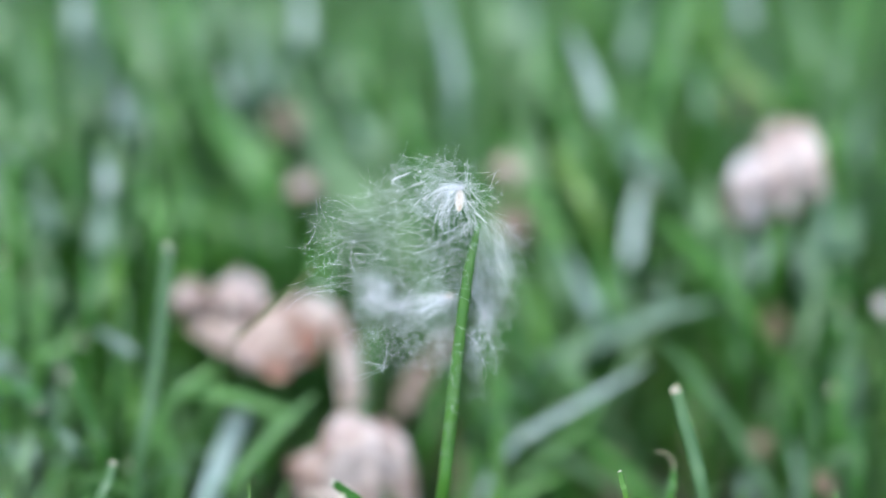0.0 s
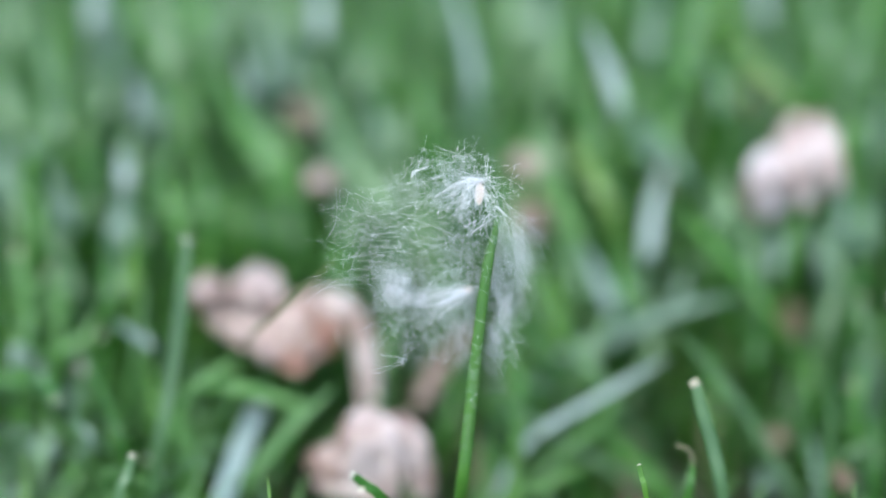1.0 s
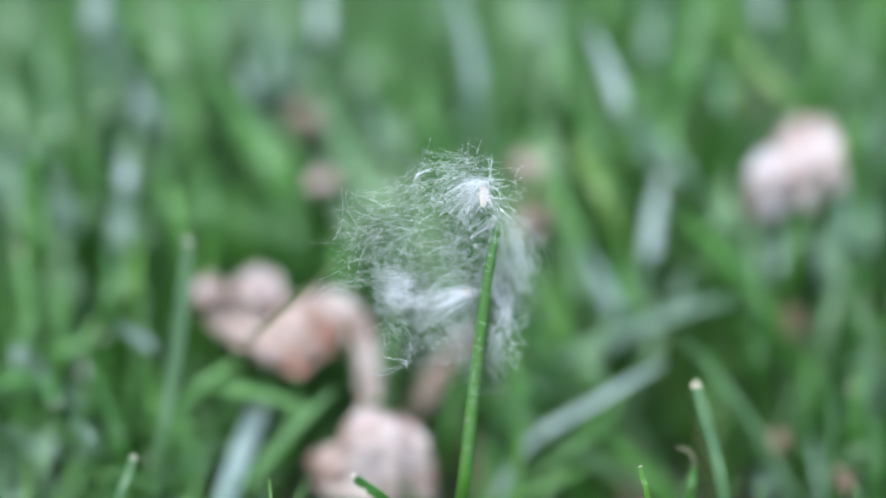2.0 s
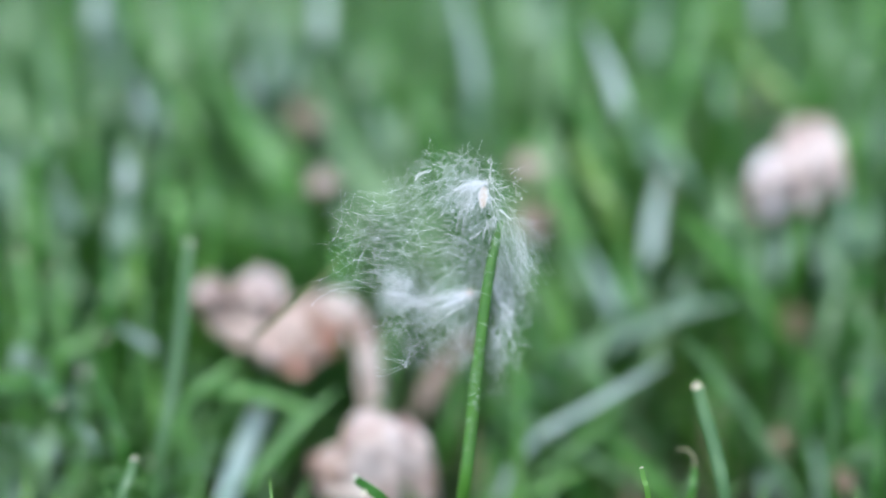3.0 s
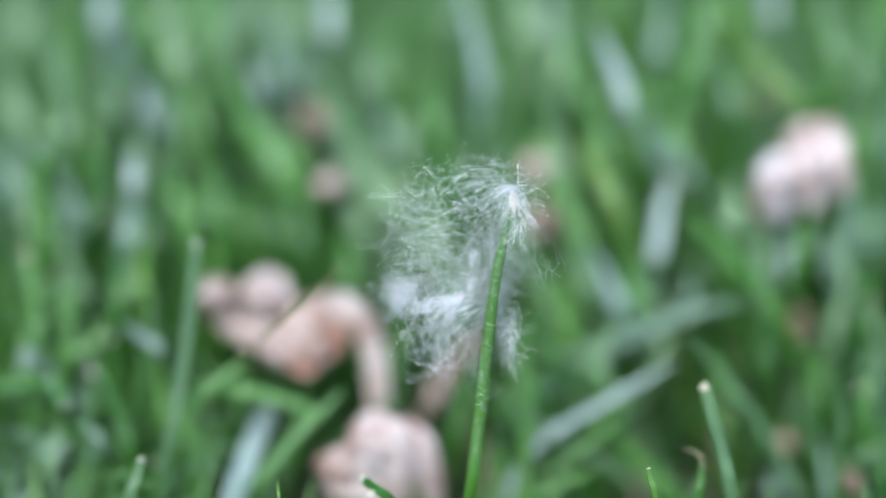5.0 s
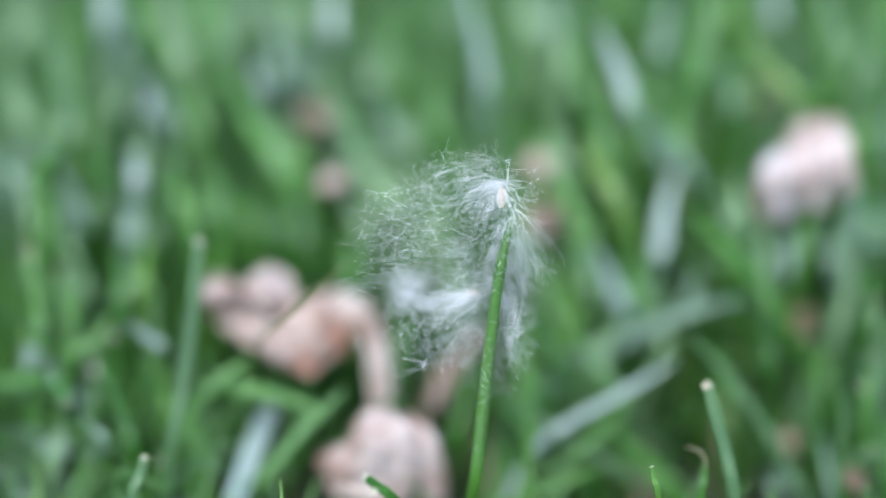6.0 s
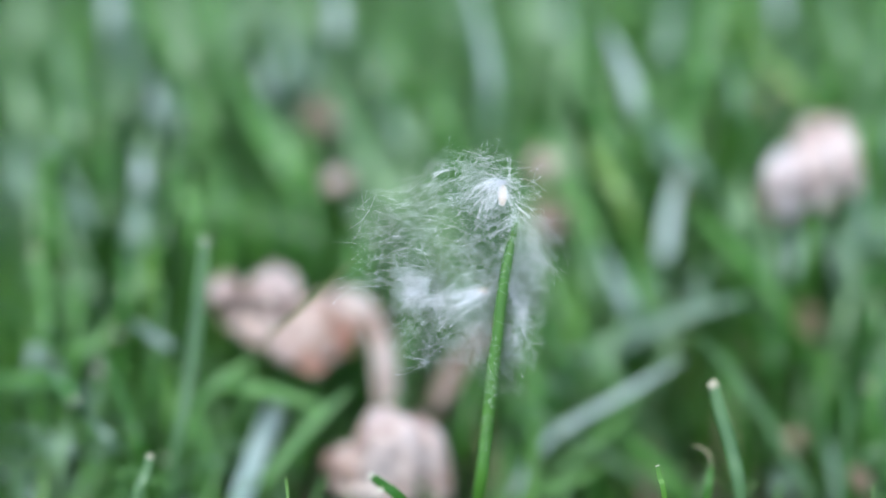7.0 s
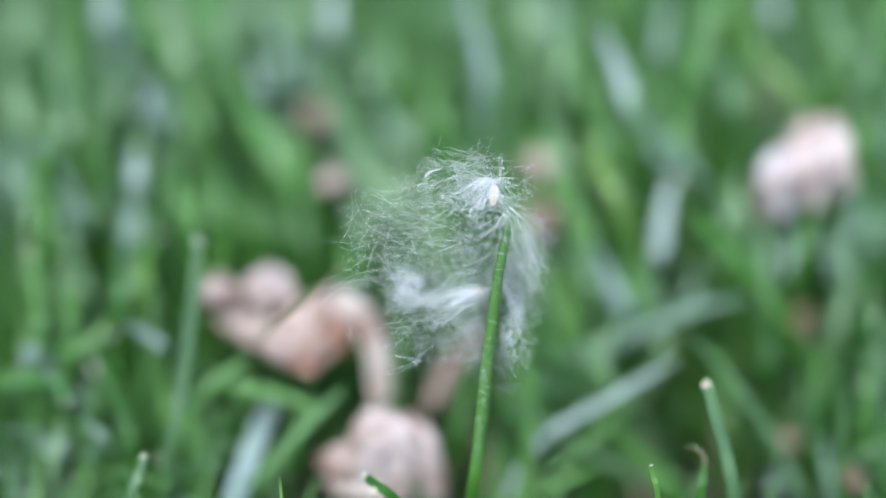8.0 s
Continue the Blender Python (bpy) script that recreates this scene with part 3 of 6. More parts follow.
grass_shoot(((-68.9, 30.3, 32.3), (-69.8, 29.4, 30.7), (-70.9, 28.3, 28.6), (-75.0, 30.1, 14.3), (-77.3, 31.9, -1.0)), 1.36, SILVER_SHEEN, twist=-30)
grass_shoot(((-59.6, 29.2, 23.1), (-62.0, 28.0, 20.9), (-64.8, 26.3, 17.7), (-70.6, 28.6, -1.0)), 1.37, SILVER_SHEEN, twist=-40)
grass_shoot(((-66.4, 17.7, 24.4), (-69.1, 17.0, 23.1), (-72.8, 16.4, 21.9), (-79.6, 15.5, 11.0), (-83.5, 14.5, -1.0)), 1.45, BLUISH_SHEEN, twist=-40)
grass_shoot(((-70.0, 25.9, 39.7), (-68.7, 23.3, 34.9), (-68.2, 19.8, 28.4), (-67.6, 16.5, 14.2), (-67.3, 13.0, -1.0)), 1.57, DEEP)
grass_shoot(((-60.9, 30.2, 47.8), (-61.6, 26.7, 41.4), (-62.7, 23.3, 34.9), (-64.4, 19.2, 17.4), (-65.4, 15.0, -1.0)), 1.57, DEEP)
grass_shoot(((-40.9, 13.3, 31.9), (-39.5, 11.0, 27.6), (-38.9, 8.0, 22.0), (-38.2, 5.5, 11.0), (-37.7, 2.7, -1.0)), 1.54, DEEP)
grass_shoot(((-32.3, 17.8, 40.3), (-36.4, 16.5, 37.9), (-40.9, 14.4, 33.9), (-48.8, 11.6, 17.0), (-53.2, 8.6, -1.0)), 1.54, GREEN)
grass_shoot(((-55.4, 27.6, 43.0), (-58.1, 25.4, 38.9), (-61.8, 24.1, 36.5), (-71.4, 21.6, 18.3), (-76.8, 18.9, -1.0)), 1.57, GREEN)
grass_shoot(((-38.9, 53.8, 48.1), (-39.1, 44.7, 45.2), (-39.6, 35.8, 42.6), (-40.3, 38.4, 21.3), (-40.7, 41.0, -1.0)), 1.63, FRESH)
grass_shoot(((-70.0, 23.3, 34.9), (-68.7, 24.1, 36.5), (-67.3, 24.5, 37.1), (-56.3, 27.1, 18.6), (-50.2, 28.5, -1.0)), 1.57, SILVER_SHEEN)
grass_shoot(((-61.0, 32.3, 36.0), (-59.2, 30.1, 31.9), (-57.8, 27.0, 26.1), (-56.0, 28.6, 13.1), (-54.9, 30.3, -1.0)), 1.85, PALE)
grass_shoot(((-71.3, 35.8, 42.6), (-69.9, 32.7, 36.8), (-68.3, 29.7, 31.1), (-65.9, 31.5, 15.5), (-64.5, 33.5, -1.0)), 1.60, FRESH)
grass_shoot(((-34.0, 30.5, 32.7), (-34.4, 27.9, 27.8), (-35.4, 24.8, 22.0), (-36.4, 26.2, 11.0), (-37.0, 27.6, -1.0)), 2.09, DEEP)
grass_shoot(((-28.4, 29.7, 31.1), (-29.3, 27.0, 26.1), (-30.7, 24.0, 20.4), (-32.1, 25.2, 10.2), (-32.9, 26.5, -1.0)), 1.85, GREEN)
grass_shoot(((-23.7, 28.8, 29.4), (-24.6, 26.2, 24.5), (-26.0, 23.1, 18.7), (-28.1, 25.5, -1.0)), 2.09, DEEP)
grass_shoot(((-26.5, 24.8, 22.0), (-27.4, 22.7, 17.9), (-28.4, 19.6, 12.1), (-29.3, 21.2, -1.0)), 1.85, DEEP)
grass_shoot(((-37.7, 27.0, 26.1), (-39.1, 24.4, 21.2), (-40.5, 21.3, 15.4), (-42.2, 23.3, -1.0)), 1.85, GREEN)
grass_shoot(((-45.2, 30.5, 32.7), (-44.7, 27.9, 27.8), (-44.7, 24.4, 21.2), (-44.7, 25.7, 10.6), (-44.7, 27.1, -1.0)), 1.85, DEEP)
grass_shoot(((-66.6, 72.1, 83.0), (-65.5, 70.4, 78.6), (-63.9, 67.7, 72.4), (-62.3, 65.6, 67.0), (-61.2, 62.9, 60.8), (-61.5, 59.8, 53.7), (-62.2, 62.8, 26.8), (-62.6, 65.8, -1.0)), 2.40, FRESH)
grass_shoot(((-68.7, 68.7, 76.7), (-67.4, 67.2, 72.6), (-66.0, 65.0, 67.2), (-65.6, 62.4, 61.0), (-66.2, 60.7, 56.5), (-68.7, 63.7, 28.2), (-70.2, 66.7, -1.0)), 3.20, PALE)
grass_shoot(((-62.0, 88.9, 78.4), (-60.5, 86.1, 72.0), (-59.6, 83.4, 65.6), (-57.2, 80.6, 59.1), (-58.3, 90.9, 52.4), (-60.9, 111.6, 40.3), (-59.3, 114.6, 20.1), (-58.4, 117.6, -1.0)), 4.00, BLUISH_SHEEN)
# sheen-coloured blades drop away behind, so only the painted bright stretch shows
grass_shoot(((-59.5, 81.8, 80.1), (-60.2, 80.6, 76.4), (-60.8, 78.3, 71.0), (-62.2, 89.3, 64.3), (-65.1, 110.3, 52.7), (-65.8, 113.3, 26.4), (-66.2, 116.3, -1.0)), 2.40, SILVER_SHEEN)
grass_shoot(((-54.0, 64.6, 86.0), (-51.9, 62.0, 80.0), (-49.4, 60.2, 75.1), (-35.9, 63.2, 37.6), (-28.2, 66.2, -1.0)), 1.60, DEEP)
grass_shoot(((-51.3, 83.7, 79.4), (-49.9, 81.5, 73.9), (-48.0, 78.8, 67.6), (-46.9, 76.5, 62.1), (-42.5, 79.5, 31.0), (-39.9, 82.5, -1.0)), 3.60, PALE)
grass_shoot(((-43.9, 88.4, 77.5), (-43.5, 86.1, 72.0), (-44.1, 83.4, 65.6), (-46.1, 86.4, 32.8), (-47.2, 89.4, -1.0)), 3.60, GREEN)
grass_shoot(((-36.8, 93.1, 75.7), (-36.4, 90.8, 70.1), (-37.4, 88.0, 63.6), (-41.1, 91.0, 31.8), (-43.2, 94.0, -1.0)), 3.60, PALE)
grass_shoot(((-52.4, 64.7, 69.3), (-51.3, 63.6, 65.8), (-51.4, 62.1, 61.7), (-52.5, 72.8, 54.7), (-54.9, 93.5, 42.4), (-55.0, 96.5, 21.2), (-55.0, 99.5, -1.0)), 1.92, SILVER_SHEEN)
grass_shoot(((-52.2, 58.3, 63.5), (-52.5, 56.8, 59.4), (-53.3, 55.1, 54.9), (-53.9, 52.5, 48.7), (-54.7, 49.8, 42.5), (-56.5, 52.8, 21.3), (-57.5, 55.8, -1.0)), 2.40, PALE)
grass_shoot(((-53.7, 51.4, 61.2), (-52.8, 50.5, 58.3), (-52.9, 49.3, 54.6), (-54.1, 59.9, 47.3), (-56.7, 80.2, 34.5), (-56.7, 83.2, 17.2), (-56.8, 86.2, -1.0)), 2.30, SILVER_SHEEN)
grass_shoot(((-52.9, 48.2, 55.2), (-53.4, 46.5, 50.7), (-54.0, 44.8, 46.3), (-55.2, 55.3, 38.7), (-57.9, 75.4, 25.4), (-58.3, 78.4, 12.7), (-58.5, 81.4, -1.0)), 3.80, BLUISH_SHEEN)
grass_shoot(((-43.8, 52.7, 63.7), (-46.0, 51.4, 59.9), (-47.9, 49.3, 54.6), (-49.3, 47.1, 49.3), (-50.3, 44.5, 43.2), (-52.5, 47.5, 21.6), (-53.8, 50.5, -1.0)), 2.60, DEEP)
grass_shoot(((-59.2, 56.7, 60.5), (-58.8, 55.0, 56.0), (-59.3, 52.8, 50.7), (-60.9, 50.2, 44.5), (-64.7, 53.2, 22.3), (-66.9, 56.2, -1.0)), 3.40, DEEP)
grass_shoot(((-69.5, 52.1, 62.5), (-67.1, 50.5, 58.3), (-64.3, 48.8, 53.8), (-62.2, 47.0, 49.2), (-63.6, 57.0, 42.0), (-66.7, 77.2, 28.8), (-65.4, 80.2, 14.4), (-64.6, 83.2, -1.0)), 3.20, BLUISH_SHEEN)
grass_shoot(((-76.0, 62.1, 60.1), (-75.2, 59.9, 54.7), (-75.1, 57.3, 48.4), (-76.9, 67.9, 41.0), (-80.6, 88.1, 28.0), (-80.6, 91.1, 14.0), (-80.6, 94.1, -1.0)), 3.00, BLUISH_SHEEN)
grass_shoot(((-77.2, 71.7, 67.4), (-75.3, 69.0, 61.1), (-73.0, 67.0, 56.1), (-63.8, 70.0, 28.1), (-58.5, 73.0, -1.0)), 4.00, PALE)
grass_shoot(((-39.7, 68.0, 71.2), (-38.9, 66.8, 67.5), (-37.2, 65.0, 63.0), (-29.0, 68.0, 31.5), (-24.3, 71.0, -1.0)), 2.00, GREEN)
grass_shoot(((-38.8, 68.5, 67.8), (-34.9, 65.8, 61.5), (-31.1, 63.2, 55.3), (-27.2, 60.5, 49.0), (-16.7, 63.5, 24.5), (-10.7, 66.5, -1.0)), 3.60, GREEN)
grass_shoot(((-27.8, 67.1, 58.8), (-26.8, 65.3, 54.2), (-24.9, 63.1, 48.8), (-18.9, 66.1, 24.4), (-15.5, 69.1, -1.0)), 3.00, DEEP)
grass_shoot(((-39.9, 50.6, 59.8), (-38.8, 48.3, 54.1), (-38.1, 45.5, 47.5), (-36.3, 48.5, 23.8), (-35.3, 51.5, -1.0)), 2.40, GREEN)
grass_shoot(((-41.9, 49.1, 56.9), (-42.9, 46.9, 51.6), (-43.8, 44.8, 46.3), (-46.3, 47.8, 23.1), (-47.7, 50.8, -1.0)), 2.00, GREEN)
grass_shoot(((-33.8, 70.1, 70.8), (-33.2, 68.8, 67.1), (-32.2, 67.3, 63.0), (-32.8, 78.1, 56.1), (-34.1, 98.8, 43.9), (-33.1, 101.8, 22.0), (-32.5, 104.8, -1.0)), 1.60, SILVER_SHEEN)
grass_shoot(((-26.4, 83.7, 68.7), (-26.3, 81.4, 63.1), (-28.0, 79.4, 58.0), (-28.4, 90.2, 51.1), (-29.4, 110.9, 38.9), (-30.8, 113.9, 19.4), (-31.6, 116.9, -1.0)), 3.68, BLUISH_SHEEN)
grass_shoot(((-31.4, 85.6, 72.2), (-30.5, 82.8, 65.8), (-30.7, 80.6, 60.2), (-31.2, 91.4, 53.3), (-32.4, 112.1, 41.3), (-32.6, 115.1, 20.6), (-32.7, 118.1, -1.0)), 3.04, BLUISH_SHEEN)
grass_shoot(((-21.6, 83.7, 79.4), (-20.9, 81.9, 74.8), (-20.8, 79.5, 68.9), (-21.0, 90.4, 62.2), (-21.7, 111.4, 50.5), (-21.7, 114.4, 25.2), (-21.6, 117.4, -1.0)), 2.56, SILVER_SHEEN)
grass_shoot(((-23.2, 69.6, 70.0), (-20.3, 66.8, 63.3), (-17.4, 64.6, 57.9), (-15.5, 62.4, 52.4), (-13.9, 59.9, 46.6), (-9.3, 62.9, 23.3), (-6.7, 65.9, -1.0)), 3.20, PALE)
grass_shoot(((-16.0, 79.1, 70.7), (-14.9, 76.4, 64.3), (-13.1, 73.7, 57.9), (-7.5, 76.7, 29.0), (-4.3, 79.7, -1.0)), 2.60, PALE)
grass_shoot(((-10.6, 78.1, 73.2), (-10.1, 75.5, 66.9), (-8.9, 72.3, 59.6), (-5.5, 75.3, 29.8), (-3.6, 78.3, -1.0)), 2.40, DEEP)
grass_shoot(((-3.1, 62.1, 70.7), (-2.5, 59.9, 65.3), (-1.7, 57.3, 59.2), (0.8, 60.3, 29.6), (2.3, 63.3, -1.0)), 2.40, GREEN)
grass_shoot(((-14.3, 74.9, 62.8), (-11.1, 72.6, 57.3), (-8.9, 70.2, 51.4), (-8.8, 80.8, 44.1), (-8.8, 101.3, 31.5), (-7.6, 104.3, 15.7), (-6.9, 107.3, -1.0)), 2.56, BLUISH_SHEEN)
grass_shoot(((-7.5, 64.2, 63.9), (-7.0, 62.2, 59.0), (-6.4, 60.2, 54.0), (-4.2, 63.2, 27.0), (-3.0, 66.2, -1.0)), 2.40, PALE)
grass_shoot(((-13.9, 57.1, 55.0), (-11.8, 55.6, 50.9), (-8.1, 53.9, 46.4), (5.0, 56.9, 23.2), (12.4, 59.9, -1.0)), 3.40, PALE)
grass_shoot(((-10.5, 61.6, 54.9), (-9.1, 59.9, 50.4), (-6.0, 58.2, 45.8), (4.9, 61.2, 22.9), (11.1, 64.2, -1.0)), 3.40, PALE)
grass_shoot(((-18.8, 57.6, 51.5), (-16.4, 55.8, 47.0), (-14.0, 54.1, 42.4), (-6.1, 57.1, 21.2), (-1.7, 60.1, -1.0)), 3.00, PALE)
grass_shoot(((-4.3, 57.6, 51.5), (-2.3, 55.4, 46.1), (-1.4, 53.2, 40.7), (1.2, 56.2, 20.4), (2.6, 59.2, -1.0)), 3.00, PALE)
grass_shoot(((1.1, 79.0, 81.3), (3.0, 76.4, 75.0), (5.1, 73.7, 68.7), (6.1, 71.5, 63.2), (5.7, 68.6, 56.5), (6.3, 78.2, 49.9), (7.0, 98.8, 37.5), (6.8, 101.8, 18.7), (6.7, 104.8, -1.0)), 3.20, BLUISH_SHEEN)
grass_shoot(((2.1, 73.9, 82.3), (3.9, 71.3, 76.1), (5.4, 68.7, 69.8), (6.0, 66.5, 64.5), (6.6, 76.8, 57.8), (7.4, 97.5, 45.7), (7.9, 100.5, 22.8), (8.2, 103.5, -1.0)), 1.60, SILVER_SHEEN)
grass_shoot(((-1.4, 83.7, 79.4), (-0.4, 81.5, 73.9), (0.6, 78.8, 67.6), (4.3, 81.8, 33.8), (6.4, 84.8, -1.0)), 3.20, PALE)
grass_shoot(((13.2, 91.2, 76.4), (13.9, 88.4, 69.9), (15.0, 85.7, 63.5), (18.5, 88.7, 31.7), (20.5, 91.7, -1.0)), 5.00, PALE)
grass_shoot(((18.3, 93.1, 75.7), (18.2, 90.3, 69.2), (17.7, 88.0, 63.6), (18.6, 98.9, 56.8), (20.0, 119.8, 45.0), (19.5, 122.8, 22.5), (19.2, 125.8, -1.0)), 3.68, BLUISH_SHEEN)
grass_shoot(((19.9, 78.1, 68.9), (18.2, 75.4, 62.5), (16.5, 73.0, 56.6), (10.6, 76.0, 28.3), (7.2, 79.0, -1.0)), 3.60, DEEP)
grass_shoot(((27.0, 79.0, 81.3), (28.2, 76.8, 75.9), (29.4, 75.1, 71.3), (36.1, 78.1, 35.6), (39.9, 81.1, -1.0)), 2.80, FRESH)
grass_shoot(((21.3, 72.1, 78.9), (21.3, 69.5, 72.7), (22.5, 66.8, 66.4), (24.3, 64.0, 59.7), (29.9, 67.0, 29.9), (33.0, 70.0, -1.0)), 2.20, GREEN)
grass_shoot(((25.0, 64.7, 77.8), (26.8, 63.5, 74.2), (28.9, 61.8, 69.7), (30.5, 59.7, 64.4), (31.7, 69.9, 57.7), (33.9, 90.6, 45.5), (35.3, 93.6, 22.7), (36.1, 96.6, -1.0)), 2.56, SILVER_SHEEN)
grass_shoot(((38.0, 83.2, 78.5), (37.5, 80.1, 71.3), (36.3, 77.6, 65.4), (37.8, 88.5, 58.6), (40.2, 109.4, 46.7), (39.3, 112.4, 23.3), (38.7, 115.4, -1.0)), 3.20, BLUISH_SHEEN)
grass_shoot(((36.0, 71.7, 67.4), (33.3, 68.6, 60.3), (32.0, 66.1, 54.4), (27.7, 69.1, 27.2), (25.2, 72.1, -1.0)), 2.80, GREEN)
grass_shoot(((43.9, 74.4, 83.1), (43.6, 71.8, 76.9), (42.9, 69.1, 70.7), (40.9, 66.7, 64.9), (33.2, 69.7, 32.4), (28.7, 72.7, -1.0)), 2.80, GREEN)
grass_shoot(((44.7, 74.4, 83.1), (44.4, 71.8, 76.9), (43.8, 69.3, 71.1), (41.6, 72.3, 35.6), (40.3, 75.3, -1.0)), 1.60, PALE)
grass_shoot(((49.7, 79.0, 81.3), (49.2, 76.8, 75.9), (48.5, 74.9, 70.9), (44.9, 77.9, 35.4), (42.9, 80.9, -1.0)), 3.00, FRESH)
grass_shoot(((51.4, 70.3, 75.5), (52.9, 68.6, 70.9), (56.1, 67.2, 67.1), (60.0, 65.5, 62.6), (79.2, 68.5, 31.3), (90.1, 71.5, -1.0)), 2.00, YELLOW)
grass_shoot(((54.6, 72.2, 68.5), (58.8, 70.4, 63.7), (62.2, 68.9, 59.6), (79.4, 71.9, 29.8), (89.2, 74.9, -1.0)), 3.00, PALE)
grass_shoot(((56.6, 88.9, 78.4), (57.3, 86.8, 73.3), (58.0, 85.7, 70.0), (60.1, 96.7, 63.4), (63.7, 117.7, 51.8), (64.6, 120.7, 25.9), (65.1, 123.7, -1.0)), 2.56, SILVER_SHEEN)
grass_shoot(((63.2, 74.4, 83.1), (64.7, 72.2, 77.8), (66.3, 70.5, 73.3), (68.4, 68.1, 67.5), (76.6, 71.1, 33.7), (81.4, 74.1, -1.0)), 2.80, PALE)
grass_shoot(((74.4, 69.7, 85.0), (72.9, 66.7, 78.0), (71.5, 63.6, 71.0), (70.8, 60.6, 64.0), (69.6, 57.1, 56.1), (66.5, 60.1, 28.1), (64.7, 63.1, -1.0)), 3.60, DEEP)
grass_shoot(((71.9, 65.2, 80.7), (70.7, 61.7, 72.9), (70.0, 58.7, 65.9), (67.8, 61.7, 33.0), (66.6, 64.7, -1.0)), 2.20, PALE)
grass_shoot(((76.8, 65.7, 66.9), (75.3, 62.7, 59.8), (74.5, 60.5, 54.4), (77.1, 71.1, 47.2), (81.7, 91.6, 34.5), (81.1, 94.6, 17.3), (80.8, 97.6, -1.0)), 1.92, BLUISH_SHEEN)
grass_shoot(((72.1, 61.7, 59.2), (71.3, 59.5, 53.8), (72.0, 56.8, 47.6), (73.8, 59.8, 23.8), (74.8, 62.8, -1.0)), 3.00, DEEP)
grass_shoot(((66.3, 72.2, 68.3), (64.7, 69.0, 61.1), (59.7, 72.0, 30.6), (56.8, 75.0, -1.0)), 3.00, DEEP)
grass_shoot(((45.1, 68.5, 72.0), (47.5, 66.3, 66.7), (48.3, 63.9, 60.9), (50.1, 74.6, 53.8), (53.3, 95.3, 41.5), (53.9, 98.3, 20.8), (54.3, 101.3, -1.0)), 1.60, BLUISH_SHEEN)
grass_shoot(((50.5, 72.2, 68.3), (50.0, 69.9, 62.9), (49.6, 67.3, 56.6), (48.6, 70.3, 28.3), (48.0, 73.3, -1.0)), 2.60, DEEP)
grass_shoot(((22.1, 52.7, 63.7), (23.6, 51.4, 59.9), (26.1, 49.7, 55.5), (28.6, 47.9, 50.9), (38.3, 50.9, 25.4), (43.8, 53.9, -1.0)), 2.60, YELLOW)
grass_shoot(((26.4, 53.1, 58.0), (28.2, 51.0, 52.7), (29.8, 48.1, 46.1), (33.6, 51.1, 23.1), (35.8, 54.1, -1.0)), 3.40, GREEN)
grass_shoot(((32.3, 63.5, 62.6), (34.5, 61.8, 58.1), (37.0, 59.8, 53.1), (38.5, 70.4, 45.9), (41.1, 90.8, 33.1), (42.8, 93.8, 16.6), (43.9, 96.8, -1.0)), 2.72, BLUISH_SHEEN)
grass_shoot(((33.7, 59.2, 63.1), (38.2, 57.3, 58.3), (43.0, 55.0, 52.6), (44.7, 65.6, 45.3), (47.6, 85.9, 32.5), (50.5, 88.9, 16.2), (52.2, 91.9, -1.0)), 1.92, BLUISH_SHEEN)
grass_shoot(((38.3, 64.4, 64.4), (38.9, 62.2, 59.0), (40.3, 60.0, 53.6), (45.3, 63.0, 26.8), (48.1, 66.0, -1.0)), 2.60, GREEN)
grass_shoot(((37.9, 54.4, 56.1), (36.6, 52.2, 52.1), (35.7, 49.7, 47.5), (35.2, 46.8, 42.0), (36.7, 55.8, 36.0), (38.2, 72.8, 24.0), (38.7, 78.8, 14.0), (38.7, 82.8, -1.0)), 2.50, SILVER_SHEEN)
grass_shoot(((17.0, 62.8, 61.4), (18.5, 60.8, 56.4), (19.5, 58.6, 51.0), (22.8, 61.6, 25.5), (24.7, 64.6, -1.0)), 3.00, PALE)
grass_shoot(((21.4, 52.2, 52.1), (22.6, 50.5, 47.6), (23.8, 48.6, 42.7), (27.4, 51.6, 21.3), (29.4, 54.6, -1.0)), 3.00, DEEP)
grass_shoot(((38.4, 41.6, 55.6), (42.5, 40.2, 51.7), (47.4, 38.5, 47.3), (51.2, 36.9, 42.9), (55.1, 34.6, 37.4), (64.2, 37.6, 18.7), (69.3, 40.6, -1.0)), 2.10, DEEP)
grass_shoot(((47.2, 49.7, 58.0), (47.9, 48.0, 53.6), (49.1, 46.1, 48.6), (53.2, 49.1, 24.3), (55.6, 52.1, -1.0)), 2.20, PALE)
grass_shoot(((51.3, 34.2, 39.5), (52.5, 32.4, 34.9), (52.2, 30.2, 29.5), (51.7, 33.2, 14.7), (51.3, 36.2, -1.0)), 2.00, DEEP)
grass_shoot(((56.0, 49.9, 47.7), (57.4, 48.2, 43.4), (58.3, 46.3, 38.4), (60.4, 56.7, 30.7), (64.1, 76.6, 17.0), (64.5, 79.6, 8.5), (64.6, 82.6, -1.0)), 3.20, BLUISH_SHEEN)
grass_shoot(((62.8, 53.0, 47.2), (64.7, 50.8, 43.1), (66.0, 47.9, 37.6), (68.1, 58.3, 29.9), (71.8, 78.2, 16.2), (72.2, 81.2, 7.7), (72.3, 84.2, -1.8)), 3.00, BLUISH_SHEEN)
grass_shoot(((68.9, 52.6, 46.5), (70.5, 50.6, 42.7), (71.0, 48.1, 38.0), (73.1, 58.5, 30.3), (76.8, 78.4, 16.6), (77.2, 81.4, 8.1), (77.3, 84.4, -1.4)), 2.40, BLUISH_SHEEN)
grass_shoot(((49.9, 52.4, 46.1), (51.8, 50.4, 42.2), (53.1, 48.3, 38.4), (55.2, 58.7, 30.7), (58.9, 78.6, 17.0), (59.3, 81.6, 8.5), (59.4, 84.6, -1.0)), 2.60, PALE)
